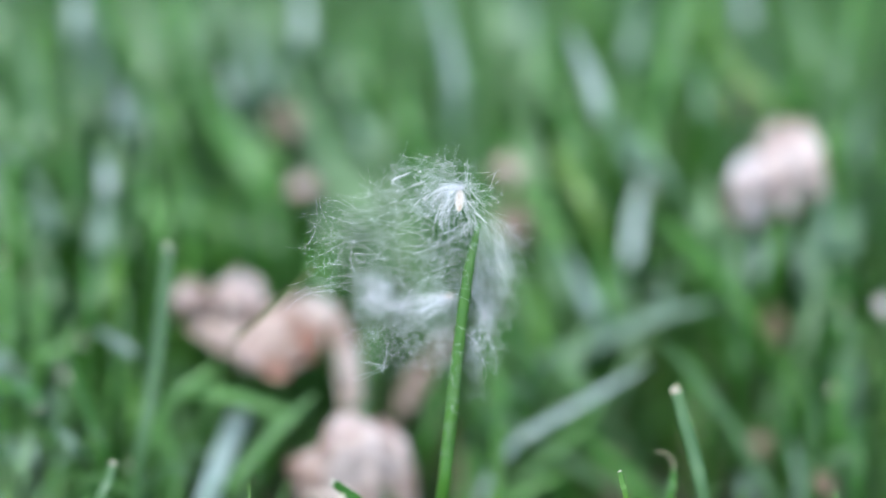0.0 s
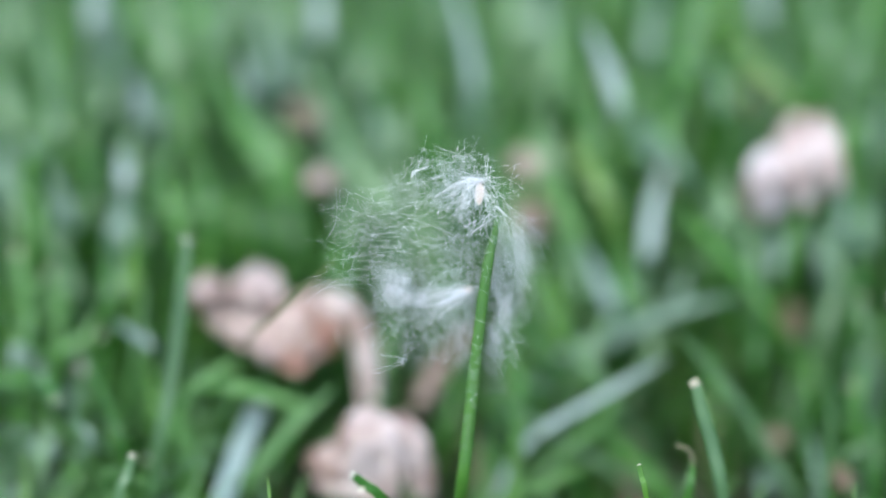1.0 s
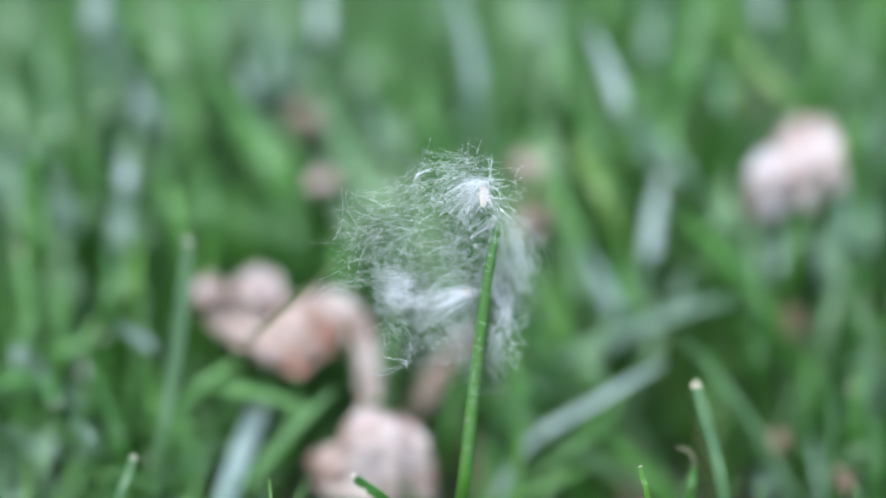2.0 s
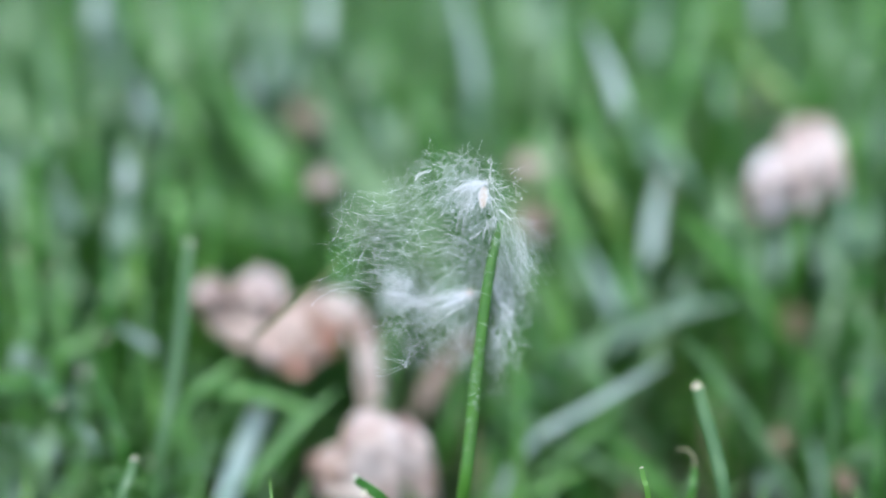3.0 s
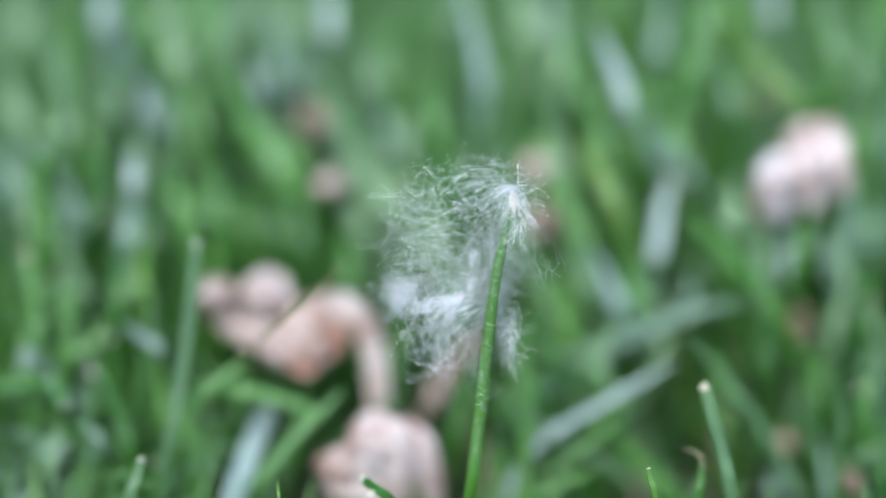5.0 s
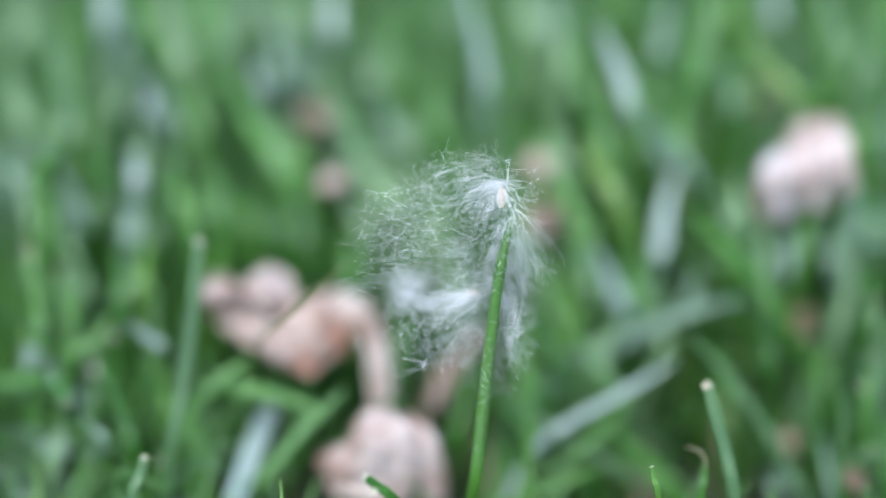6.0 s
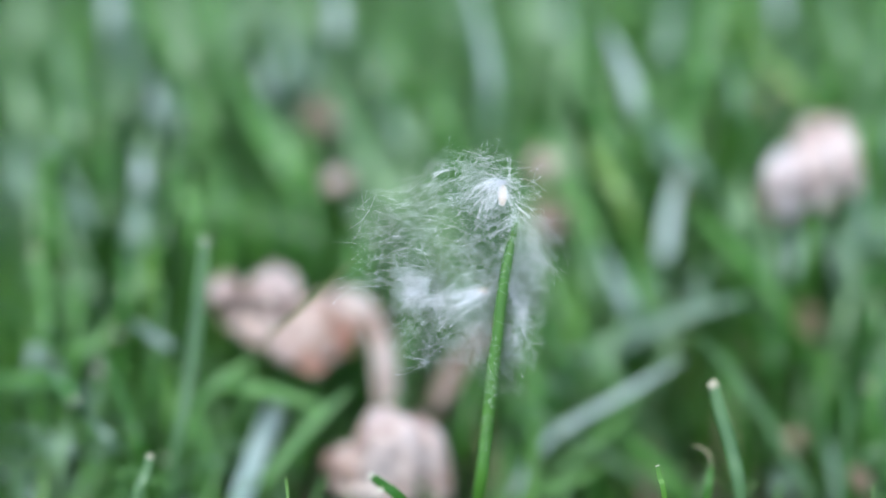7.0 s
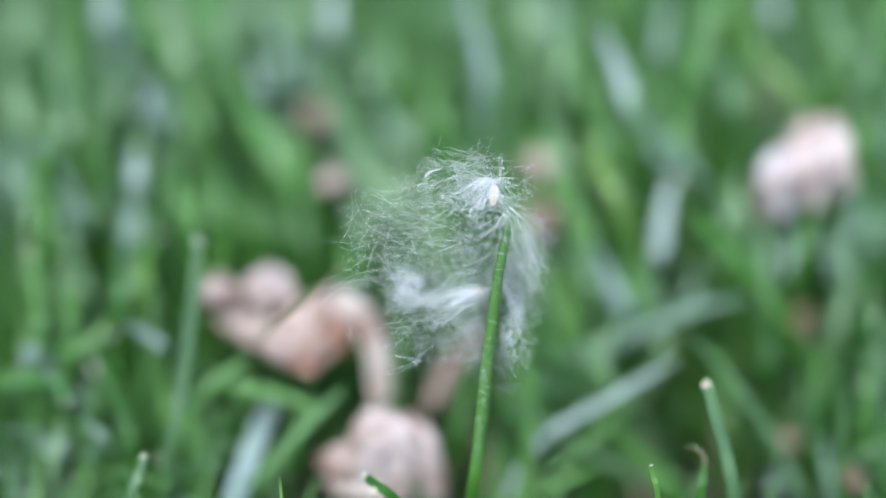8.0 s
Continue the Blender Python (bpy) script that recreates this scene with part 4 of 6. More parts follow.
grass_shoot(((42.2, 49.5, 40.5), (41.2, 47.7, 37.1), (40.5, 45.9, 33.9), (42.6, 56.3, 26.2), (46.3, 76.2, 12.5), (46.7, 79.2, 4.0), (46.8, 82.2, -5.5)), 2.60, BLUISH_SHEEN)
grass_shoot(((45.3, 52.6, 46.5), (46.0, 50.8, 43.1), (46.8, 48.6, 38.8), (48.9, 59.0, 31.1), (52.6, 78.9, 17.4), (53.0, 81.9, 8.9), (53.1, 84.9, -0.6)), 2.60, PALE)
grass_shoot(((57.6, 48.5, 47.3), (57.3, 47.4, 43.8), (56.6, 46.1, 40.2), (58.7, 56.5, 32.5), (62.3, 76.4, 18.9), (62.0, 79.4, 9.4), (61.8, 82.4, -1.0)), 1.76, SILVER_SHEEN)
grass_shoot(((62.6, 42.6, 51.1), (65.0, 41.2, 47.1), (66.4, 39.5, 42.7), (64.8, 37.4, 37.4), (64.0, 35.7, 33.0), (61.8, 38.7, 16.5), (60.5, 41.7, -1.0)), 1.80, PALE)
grass_shoot(((23.3, 48.6, 45.3), (26.4, 46.4, 40.0), (29.5, 44.3, 34.6), (31.7, 42.3, 29.7), (33.0, 52.0, 22.0), (35.2, 71.7, 7.8), (35.6, 74.7, 3.9), (35.8, 77.7, -1.0)), 3.52, BLUISH_SHEEN)
grass_shoot(((24.5, 45.3, 45.5), (27.0, 43.1, 40.2), (29.5, 41.2, 35.3), (30.8, 51.5, 27.4), (32.9, 71.3, 13.5), (33.6, 74.3, 6.7), (34.0, 77.3, -1.0)), 2.24, SILVER_SHEEN)
grass_shoot(((18.8, 40.2, 44.5), (19.4, 37.7, 38.4), (20.0, 35.1, 32.2), (21.1, 38.1, 16.1), (21.7, 41.1, -1.0)), 2.60, FRESH)
grass_shoot(((15.7, 42.5, 44.5), (16.6, 40.5, 39.5), (17.2, 39.0, 35.4), (19.1, 42.0, 17.7), (20.1, 45.0, -1.0)), 2.40, PALE)
grass_shoot(((71.0, 28.9, 40.3), (70.4, 27.6, 36.6), (69.0, 26.3, 32.7), (65.1, 29.3, 16.3), (62.8, 32.3, -1.0)), 1.40, PALE)
grass_shoot(((68.2, 31.2, 44.6), (68.9, 30.2, 41.5), (69.4, 29.0, 37.9), (70.9, 32.0, 19.0), (71.8, 35.0, -1.0)), 1.30, PALE)
grass_shoot(((-63.5, 43.2, 45.8), (-62.3, 41.6, 41.6), (-61.8, 39.7, 36.7), (-60.3, 42.7, 18.3), (-59.4, 45.7, -1.0)), 4.00, PALE)
grass_shoot(((-50.8, 40.0, 50.4), (-51.2, 37.7, 44.8), (-50.9, 35.5, 39.4), (-50.2, 38.5, 19.7), (-49.7, 41.5, -1.0)), 2.80, FRESH)
grass_shoot(((-55.8, 48.2, 44.5), (-55.4, 46.4, 40.0), (-56.0, 44.7, 35.5), (-57.3, 55.1, 27.6), (-60.0, 74.9, 13.8), (-60.2, 77.9, 6.9), (-60.3, 80.9, -1.0)), 2.72, BLUISH_SHEEN)
grass_shoot(((-34.8, 53.6, 54.6), (-34.4, 51.4, 49.3), (-33.0, 49.2, 43.9), (-29.0, 52.2, 22.0), (-26.7, 55.2, -1.0)), 2.60, DEEP)
grass_shoot(((-30.0, 53.1, 53.8), (-29.3, 50.9, 48.4), (-28.2, 48.8, 43.1), (-25.1, 51.8, 21.5), (-23.3, 54.8, -1.0)), 2.60, DEEP)
grass_shoot(((-25.4, 57.1, 55.0), (-25.4, 55.0, 49.6), (-24.5, 52.8, 44.2), (-21.8, 55.8, 22.1), (-20.3, 58.8, -1.0)), 2.40, GREEN)
grass_shoot(((-45.7, 50.0, 58.5), (-45.2, 48.3, 54.1), (-44.3, 46.1, 48.8), (-41.5, 49.1, 24.4), (-39.9, 52.1, -1.0)), 2.40, DEEP)
grass_shoot(((-63.7, 16.5, 38.1), (-62.5, 15.8, 35.7), (-61.5, 15.1, 33.0), (-63.1, 25.3, 24.8), (-66.4, 44.7, 10.2), (-66.1, 47.7, 5.1), (-66.0, 50.7, -1.0)), 1.36, SILVER_SHEEN)
grass_shoot(((-68.3, 24.5, 36.3), (-67.6, 24.0, 33.9), (-65.7, 23.0, 30.8), (-67.4, 33.1, 22.6), (-70.8, 52.6, 8.1), (-70.4, 55.6, 4.0), (-70.2, 58.6, -1.0)), 1.60, BLUISH_SHEEN)
grass_shoot(((7.3, 61.2, 58.4), (7.9, 59.0, 53.0), (9.3, 56.4, 46.7), (12.9, 59.4, 23.4), (14.9, 62.4, -1.0)), 2.60, GREEN)
grass_shoot(((11.7, 62.6, 60.9), (12.4, 59.9, 54.7), (13.7, 57.3, 48.4), (17.1, 60.3, 24.2), (19.1, 63.3, -1.0)), 2.40, GREEN)
grass_shoot(((20.0, 73.0, 76.4), (19.5, 70.4, 70.1), (18.7, 67.8, 63.9), (16.0, 70.8, 31.9), (14.5, 73.8, -1.0)), 2.60, PALE)
grass_shoot(((67.6, 48.6, 56.0), (67.4, 46.5, 50.7), (66.9, 44.4, 45.4), (65.5, 47.4, 22.7), (64.7, 50.4, -1.0)), 2.60, BLUISH_SHEEN)
grass_shoot(((70.1, 46.0, 55.3), (70.8, 44.7, 51.7), (70.3, 43.0, 47.2), (68.6, 46.0, 23.6), (67.6, 49.0, -1.0)), 2.40, PALE)
grass_shoot(((72.2, 45.5, 54.4), (71.9, 44.3, 50.8), (71.3, 42.6, 46.4), (73.8, 53.1, 38.8), (78.4, 73.1, 25.4), (78.0, 76.1, 12.7), (77.7, 79.1, -1.0)), 2.08, BLUISH_SHEEN)
grass_shoot(((43.8, 46.8, 56.9), (45.8, 45.2, 52.5), (48.6, 43.5, 48.1), (59.6, 46.5, 24.0), (65.9, 49.5, -1.0)), 2.20, PALE)
grass_shoot(((41.9, 44.2, 51.9), (44.8, 42.5, 47.5), (47.2, 40.4, 42.2), (54.0, 43.4, 21.1), (57.9, 46.4, -1.0)), 2.40, DEEP)
grass_shoot(((60.1, 46.9, 52.7), (59.2, 45.2, 48.2), (58.4, 43.0, 42.9), (55.9, 46.0, 21.5), (54.5, 49.0, -1.0)), 2.20, DEEP)
grass_shoot(((51.6, 46.0, 51.0), (52.6, 43.8, 45.7), (53.1, 41.3, 39.6), (54.4, 44.3, 19.8), (55.1, 47.3, -1.0)), 2.40, PALE)
grass_shoot(((12.7, 35.0, 40.9), (15.5, 32.8, 35.7), (18.8, 30.7, 30.4), (25.5, 33.7, 15.2), (29.3, 36.7, -1.0)), 2.60, DEEP)
grass_shoot(((28.6, 34.1, 39.3), (25.8, 32.4, 34.9), (23.0, 30.7, 30.4), (16.4, 33.7, 15.2), (12.6, 36.7, -1.0)), 2.40, PALE)
grass_shoot(((10.8, 31.4, 34.4), (13.6, 29.8, 29.9), (16.5, 28.1, 25.5), (22.2, 31.1, 12.7), (25.4, 34.1, -1.0)), 2.40, DEEP)
grass_shoot(((21.0, 30.6, 37.0), (23.8, 29.4, 33.4), (27.1, 27.7, 29.0), (34.7, 30.7, 14.5), (39.0, 33.7, -1.0)), 2.20, PALE)
grass_shoot(((-74.6, 83.7, 79.4), (-73.7, 81.0, 73.0), (-73.3, 78.3, 66.7), (-71.9, 81.3, 33.3), (-71.1, 84.3, -1.0)), 3.00, PALE)
grass_shoot(((-47.4, 70.3, 64.9), (-45.5, 68.1, 59.4), (-44.3, 65.9, 54.0), (-40.5, 68.9, 27.0), (-38.3, 71.9, -1.0)), 3.60, PALE)
grass_shoot(((-48.5, 71.2, 66.6), (-49.2, 69.0, 61.1), (-50.4, 66.8, 55.7), (-51.5, 77.5, 48.6), (-53.8, 98.0, 36.1), (-54.7, 101.0, 18.0), (-55.2, 104.0, -1.0)), 3.20, BLUISH_SHEEN)
grass_shoot(((-58.3, 72.8, 69.6), (-57.7, 69.9, 62.9), (-58.3, 67.3, 56.6), (-60.1, 70.3, 28.3), (-61.1, 73.3, -1.0)), 3.20, PALE)
grass_shoot(((-68.4, 48.9, 56.4), (-68.0, 46.5, 50.7), (-67.2, 44.4, 45.4), (-64.6, 47.4, 22.7), (-63.1, 50.4, -1.0)), 3.00, GREEN)
grass_shoot(((-71.4, 50.0, 58.5), (-70.4, 47.4, 52.4), (-69.5, 45.3, 47.1), (-66.9, 48.3, 23.6), (-65.4, 51.3, -1.0)), 2.40, PALE)
grass_shoot(((-64.6, 46.4, 51.8), (-63.8, 44.7, 47.4), (-63.1, 43.0, 42.9), (-60.8, 46.0, 21.5), (-59.6, 49.0, -1.0)), 2.40, PALE)
grass_shoot(((-40.0, 81.4, 75.0), (-40.2, 79.2, 69.5), (-40.9, 76.9, 64.1), (-43.5, 79.9, 32.0), (-45.1, 82.9, -1.0)), 3.00, PALE)
grass_shoot(((61.5, 61.7, 59.2), (59.7, 59.5, 53.8), (58.8, 56.8, 47.6), (56.4, 59.8, 23.8), (55.1, 62.8, -1.0)), 3.00, DEEP)
grass_shoot(((70.2, 65.7, 66.9), (69.3, 63.1, 60.7), (69.0, 60.0, 53.6), (68.3, 63.0, 26.8), (67.8, 66.0, -1.0)), 2.60, PALE)
grass_shoot(((20.6, 49.1, 46.2), (22.6, 46.9, 40.8), (24.5, 44.7, 35.5), (29.0, 47.7, 17.7), (31.6, 50.7, -1.0)), 3.00, PALE)
grass_shoot(((14.5, 43.8, 46.8), (15.7, 41.6, 41.6), (16.7, 39.5, 36.2), (19.0, 42.5, 18.1), (20.3, 45.5, -1.0)), 2.60, FRESH)
grass_shoot(((30.6, 48.2, 44.5), (31.4, 46.0, 39.1), (31.8, 43.8, 33.8), (32.8, 46.8, 16.9), (33.3, 49.8, -1.0)), 3.00, GREEN)
grass_shoot(((33.5, 46.8, 42.0), (34.3, 45.1, 37.5), (35.1, 43.4, 32.9), (37.2, 46.4, 16.5), (38.3, 49.4, -1.0)), 2.60, PALE)
grass_shoot(((25.0, 64.2, 63.9), (25.8, 62.2, 59.0), (26.8, 60.0, 53.6), (30.3, 63.0, 26.8), (32.3, 66.0, -1.0)), 2.60, GREEN)
grass_shoot(((20.6, 54.4, 56.3), (20.7, 52.3, 51.0), (21.3, 50.1, 45.6), (23.1, 53.1, 22.8), (24.1, 56.1, -1.0)), 2.40, GREEN)
grass_shoot(((11.0, 57.6, 51.5), (11.7, 55.4, 46.1), (12.7, 53.2, 40.7), (15.3, 56.2, 20.4), (16.8, 59.2, -1.0)), 2.60, PALE)
grass_shoot(((16.1, 61.9, 59.7), (16.9, 59.5, 53.8), (17.7, 56.8, 47.6), (19.8, 59.8, 23.8), (21.0, 62.8, -1.0)), 3.00, GREEN)
grass_shoot(((-14.1, 67.3, 59.2), (-12.6, 65.3, 54.2), (-11.6, 63.4, 49.2), (-7.9, 66.4, 24.6), (-5.9, 69.4, -1.0)), 3.00, PALE)
grass_shoot(((1.6, 64.6, 60.5), (2.1, 62.2, 54.7), (3.1, 59.8, 48.8), (6.0, 62.8, 24.4), (7.6, 65.8, -1.0)), 3.00, GREEN)
grass_shoot(((6.4, 65.1, 61.4), (7.2, 62.6, 55.5), (8.0, 60.2, 49.7), (10.3, 63.2, 24.8), (11.7, 66.2, -1.0)), 3.00, PALE)
grass_shoot(((-3.8, 61.2, 58.4), (-3.3, 59.0, 53.0), (-2.5, 56.8, 47.6), (-0.1, 59.8, 23.8), (1.2, 62.8, -1.0)), 2.60, GREEN)
grass_shoot(((-8.1, 54.4, 45.6), (-7.7, 52.7, 41.0), (-7.0, 50.9, 36.5), (-5.1, 53.9, 18.2), (-4.0, 56.9, -1.0)), 2.80, PALE)
grass_shoot(((-17.6, 49.1, 46.2), (-17.0, 47.3, 41.7), (-16.3, 45.6, 37.2), (-14.2, 48.6, 18.6), (-12.9, 51.6, -1.0)), 2.60, GREEN)
grass_shoot(((0.6, 52.6, 42.2), (1.2, 50.4, 36.7), (1.9, 48.2, 31.3), (3.5, 51.2, 15.7), (4.4, 54.2, -1.0)), 2.80, PALE)
grass_shoot(((-25.2, 51.8, 51.2), (-24.9, 50.0, 46.8), (-24.2, 48.3, 42.2), (-21.8, 51.3, 21.1), (-20.4, 54.3, -1.0)), 2.40, GREEN)
grass_shoot(((37.0, 38.4, 36.8), (36.1, 37.2, 33.2), (34.7, 35.9, 29.6), (30.9, 38.9, 14.8), (28.7, 41.9, -1.0)), 2.20, PALE)
grass_shoot(((-70.0, 65.7, 66.9), (-69.5, 63.1, 60.7), (-69.2, 60.5, 54.4), (-68.4, 63.5, 27.2), (-67.8, 66.5, -1.0)), 2.40, GREEN)
grass_shoot(((-49.9, 62.6, 56.7), (-49.4, 60.8, 52.1), (-49.1, 59.1, 47.5), (-47.9, 62.1, 23.8), (-47.3, 65.1, -1.0)), 2.60, PALE)
grass_shoot(((-44.4, 70.3, 64.9), (-43.9, 68.1, 59.4), (-43.2, 65.9, 54.0), (-40.7, 68.9, 27.0), (-39.2, 71.9, -1.0)), 2.80, GREEN)
grass_shoot(((49.5, 37.1, 40.6), (42.8, 37.0, 39.3), (37.2, 36.7, 37.4), (31.6, 36.1, 34.9), (26.0, 35.0, 31.6), (21.3, 34.0, 28.5), (9.7, 37.0, 14.2), (3.0, 40.0, -1.0)), 2.30, BLUISH_SHEEN)
grass_shoot(((30.1, 22.0, 31.6), (25.4, 19.9, 26.2), (19.9, 18.1, 21.7), (13.5, 16.5, 17.3), (4.6, 19.5, 8.6), (-0.4, 22.5, -1.0)), 1.50, GREEN)
grass_shoot(((7.7, 24.4, 31.7), (13.5, 22.4, 26.8), (20.0, 21.0, 22.9), (28.3, 19.2, 18.1), (39.6, 22.2, 9.1), (46.0, 25.2, -1.0)), 1.50, PALE)
grass_shoot(((28.2, 18.2, 26.4), (31.7, 16.4, 21.9), (35.6, 14.2, 16.3), (39.6, 17.2, 8.2), (41.9, 20.2, -1.0)), 1.80, DEEP)
grass_shoot(((37.8, 21.1, 42.9), (42.9, 19.4, 38.3), (48.6, 16.5, 31.5), (53.2, 13.6, 24.8), (56.9, 11.0, 18.7), (60.8, 14.0, 9.5), (63.1, 17.0, -1.0)), 1.35, PALE)
grass_shoot(((24.1, 9.7, 25.4), (17.7, 8.9, 22.5), (10.5, 8.1, 19.8), (-2.0, 11.1, 9.9), (-9.1, 14.1, -1.0)), 1.60, DEEP)
grass_shoot(((59.1, 22.4, 32.2), (59.5, 19.9, 26.2), (60.0, 16.9, 19.4), (60.5, 19.9, 9.7), (60.7, 22.9, -1.0)), 1.80, DEEP)
grass_shoot(((71.8, 15.7, 26.1), (68.1, 15.6, 24.6), (64.5, 15.2, 22.5), (57.5, 18.2, 11.3), (53.5, 21.2, -1.0)), 1.20, PALE)
grass_shoot(((-52.6, 24.0, 43.8), (-50.2, 23.7, 41.9), (-48.1, 23.6, 40.4), (-46.2, 23.3, 38.7), (-47.2, 33.1, 31.0), (-49.5, 52.7, 16.9), (-48.6, 55.7, 8.4), (-48.2, 58.7, -1.0)), 1.52, SILVER_SHEEN)
grass_shoot(((-55.8, 14.6, 43.2), (-53.7, 12.6, 38.1), (-51.7, 10.6, 33.1), (-49.9, 8.5, 27.9), (-46.6, 11.5, 13.9), (-44.6, 14.5, -1.0)), 2.00, DEEP)
grass_shoot(((52.2, 18.0, 19.8), (52.5, 17.4, 17.3), (52.9, 16.7, 14.6), (54.9, 26.6, 6.0), (58.4, 45.5, -9.4), (58.3, 48.5, -4.7), (58.3, 51.5, -1.0)), 1.92, BLUISH_SHEEN)
grass_shoot(((-41.4, 19.4, 33.0), (-41.8, 17.3, 27.8), (-42.4, 14.8, 21.9), (-43.2, 17.8, 10.9), (-43.6, 20.8, -1.0)), 2.00, GREEN)
grass_shoot(((-66.8, 32.3, 46.7), (-67.0, 30.2, 41.5), (-67.9, 28.2, 36.3), (-69.9, 31.2, 18.1), (-71.1, 34.2, -1.0)), 2.00, GREEN)
grass_shoot(((-54.5, 33.6, 53.3), (-54.0, 31.1, 47.3), (-54.1, 28.6, 41.3), (-54.3, 31.6, 20.7), (-54.4, 34.6, -1.0)), 2.00, DEEP)
grass_shoot(((-46.8, 22.0, 37.8), (-46.3, 19.9, 32.7), (-46.0, 17.8, 27.5), (-45.5, 20.8, 13.8), (-45.2, 23.8, -1.0)), 1.80, FRESH)
grass_shoot(((-58.1, 9.2, 35.0), (-56.4, 8.7, 32.8), (-54.2, 8.1, 30.5), (-55.6, 18.1, 22.1), (-58.4, 37.4, 7.2), (-58.0, 40.4, 3.6), (-57.8, 43.4, -1.0)), 1.28, BLUISH_SHEEN)
grass_shoot(((-66.6, 9.6, 29.5), (-64.4, 9.5, 27.9), (-61.8, 9.7, 27.1), (-63.4, 19.7, 18.7), (-66.7, 38.9, 3.7), (-66.4, 41.9, 1.8), (-66.3, 44.9, -1.0)), 1.44, BLUISH_SHEEN)
grass_shoot(((-61.1, 9.0, 34.7), (-62.3, 7.6, 30.8), (-62.7, 5.6, 25.8), (-63.5, 8.6, 12.9), (-64.0, 11.6, -1.0)), 1.60, PALE)
grass_shoot(((-70.5, 43.4, 46.2), (-70.8, 42.8, 42.9), (-71.2, 41.7, 38.8), (-71.2, 43.7, 19.4), (-71.2, 45.7, -1.0)), 1.50, PALE, cut=0.9)
grass_shoot(((-65.7, 41.7, 43.0), (-66.0, 41.1, 39.7), (-66.4, 39.9, 35.4), (-66.4, 41.9, 17.7), (-66.4, 43.9, -1.0)), 1.10, PALE, cut=0.7)
grass_shoot(((-55.1, 26.2, 39.3), (-55.0, 25.4, 35.8), (-54.8, 24.1, 31.2), (-54.8, 26.1, 15.6), (-54.8, 28.1, -1.0)), 1.00, DEEP, cut=0.7)
grass_shoot(((-46.5, 11.6, 24.8), (-46.4, 11.3, 22.0), (-46.5, 10.4, 18.3), (-46.5, 12.4, 9.1), (-46.5, 14.4, -1.0)), 1.30, GREEN, cut=0.5)
grass_shoot(((-57.7, 20.9, 35.9), (-57.7, 20.2, 32.5), (-58.0, 19.4, 28.7), (-58.0, 21.4, 14.3), (-58.0, 23.4, -1.0)), 1.40, PALE, cut=0.6)
grass_shoot(((66.8, 22.4, 32.2), (66.6, 21.5, 28.5), (66.0, 20.2, 23.9), (66.0, 22.2, 11.9), (66.0, 24.2, -1.0)), 1.20, GREEN, cut=0.6)
grass_shoot(((69.3, 34.1, 41.4), (69.6, 33.4, 38.1), (70.2, 32.3, 33.9), (70.2, 34.3, 16.9), (70.2, 36.3, -1.0)), 1.50, PALE, cut=0.9)
grass_shoot(((-32.7, 72.0, 61.7), (-30.1, 69.5, 56.8), (-27.7, 66.7, 51.6), (-26.2, 75.7, 45.6), (-24.7, 92.7, 33.6), (-24.2, 98.7, 21.6), (-24.2, 102.7, -1.0)), 3.00, PALE)
grass_shoot(((-28.6, 100.5, 72.7), (-28.4, 97.6, 67.2), (-29.3, 94.5, 61.3), (-27.8, 103.5, 55.3), (-26.3, 120.5, 43.3), (-25.8, 126.5, 31.3), (-25.8, 130.5, -1.0)), 4.20, PALE)
grass_shoot(((-34.6, 100.8, 73.1), (-34.8, 97.9, 67.7), (-34.2, 95.2, 62.7), (-32.7, 104.2, 56.7), (-31.2, 121.2, 44.7), (-30.7, 127.2, 32.7), (-30.7, 131.2, -1.0)), 4.00, PALE)
grass_shoot(((-22.4, 75.9, 54.1), (-19.4, 73.3, 49.3), (-18.4, 70.8, 44.4), (-16.9, 79.8, 38.4), (-15.4, 96.8, 26.4), (-14.9, 102.8, 14.4), (-14.9, 106.8, -1.0)), 2.60, PALE)
grass_shoot(((-13.1, 89.2, 68.5), (-12.5, 86.4, 63.1), (-11.7, 83.5, 57.8), (-10.2, 92.5, 51.8), (-8.7, 109.5, 39.8), (-8.2, 115.5, 27.8), (-8.2, 119.5, -1.0)), 3.20, PALE)
grass_shoot(((-78.4, 98.7, 73.4), (-77.5, 95.3, 67.1), (-78.1, 91.9, 60.7), (-76.6, 100.9, 54.7), (-75.1, 117.9, 42.7), (-74.6, 123.9, 30.7), (-74.6, 127.9, -1.0)), 4.00, PALE)
grass_shoot(((-64.6, 83.0, 65.2), (-63.6, 80.4, 60.3), (-64.0, 77.3, 54.6), (-62.5, 86.3, 48.6), (-61.0, 103.3, 36.6), (-60.5, 109.3, 24.6), (-60.5, 113.3, -1.0)), 3.20, PALE)
grass_shoot(((-47.4, 91.1, 67.7), (-47.0, 88.7, 63.2), (-47.8, 85.8, 57.9), (-46.3, 94.8, 51.9), (-44.8, 111.8, 39.9), (-44.3, 117.8, 27.9), (-44.3, 121.8, -1.0)), 3.60, PALE)
grass_shoot(((-60.8, 96.3, 71.1), (-59.3, 93.4, 65.7), (-58.5, 90.5, 60.2), (-57.0, 99.5, 54.2), (-55.5, 116.5, 42.2), (-55.0, 122.5, 30.2), (-55.0, 126.5, -1.0)), 3.40, BLUISH_SHEEN)
grass_shoot(((-39.3, 92.9, 64.8), (-39.7, 90.5, 60.2), (-39.3, 87.9, 55.3), (-37.8, 96.9, 49.3), (-36.3, 113.9, 37.3), (-35.8, 119.9, 25.3), (-35.8, 123.9, -1.0)), 3.20, PALE)


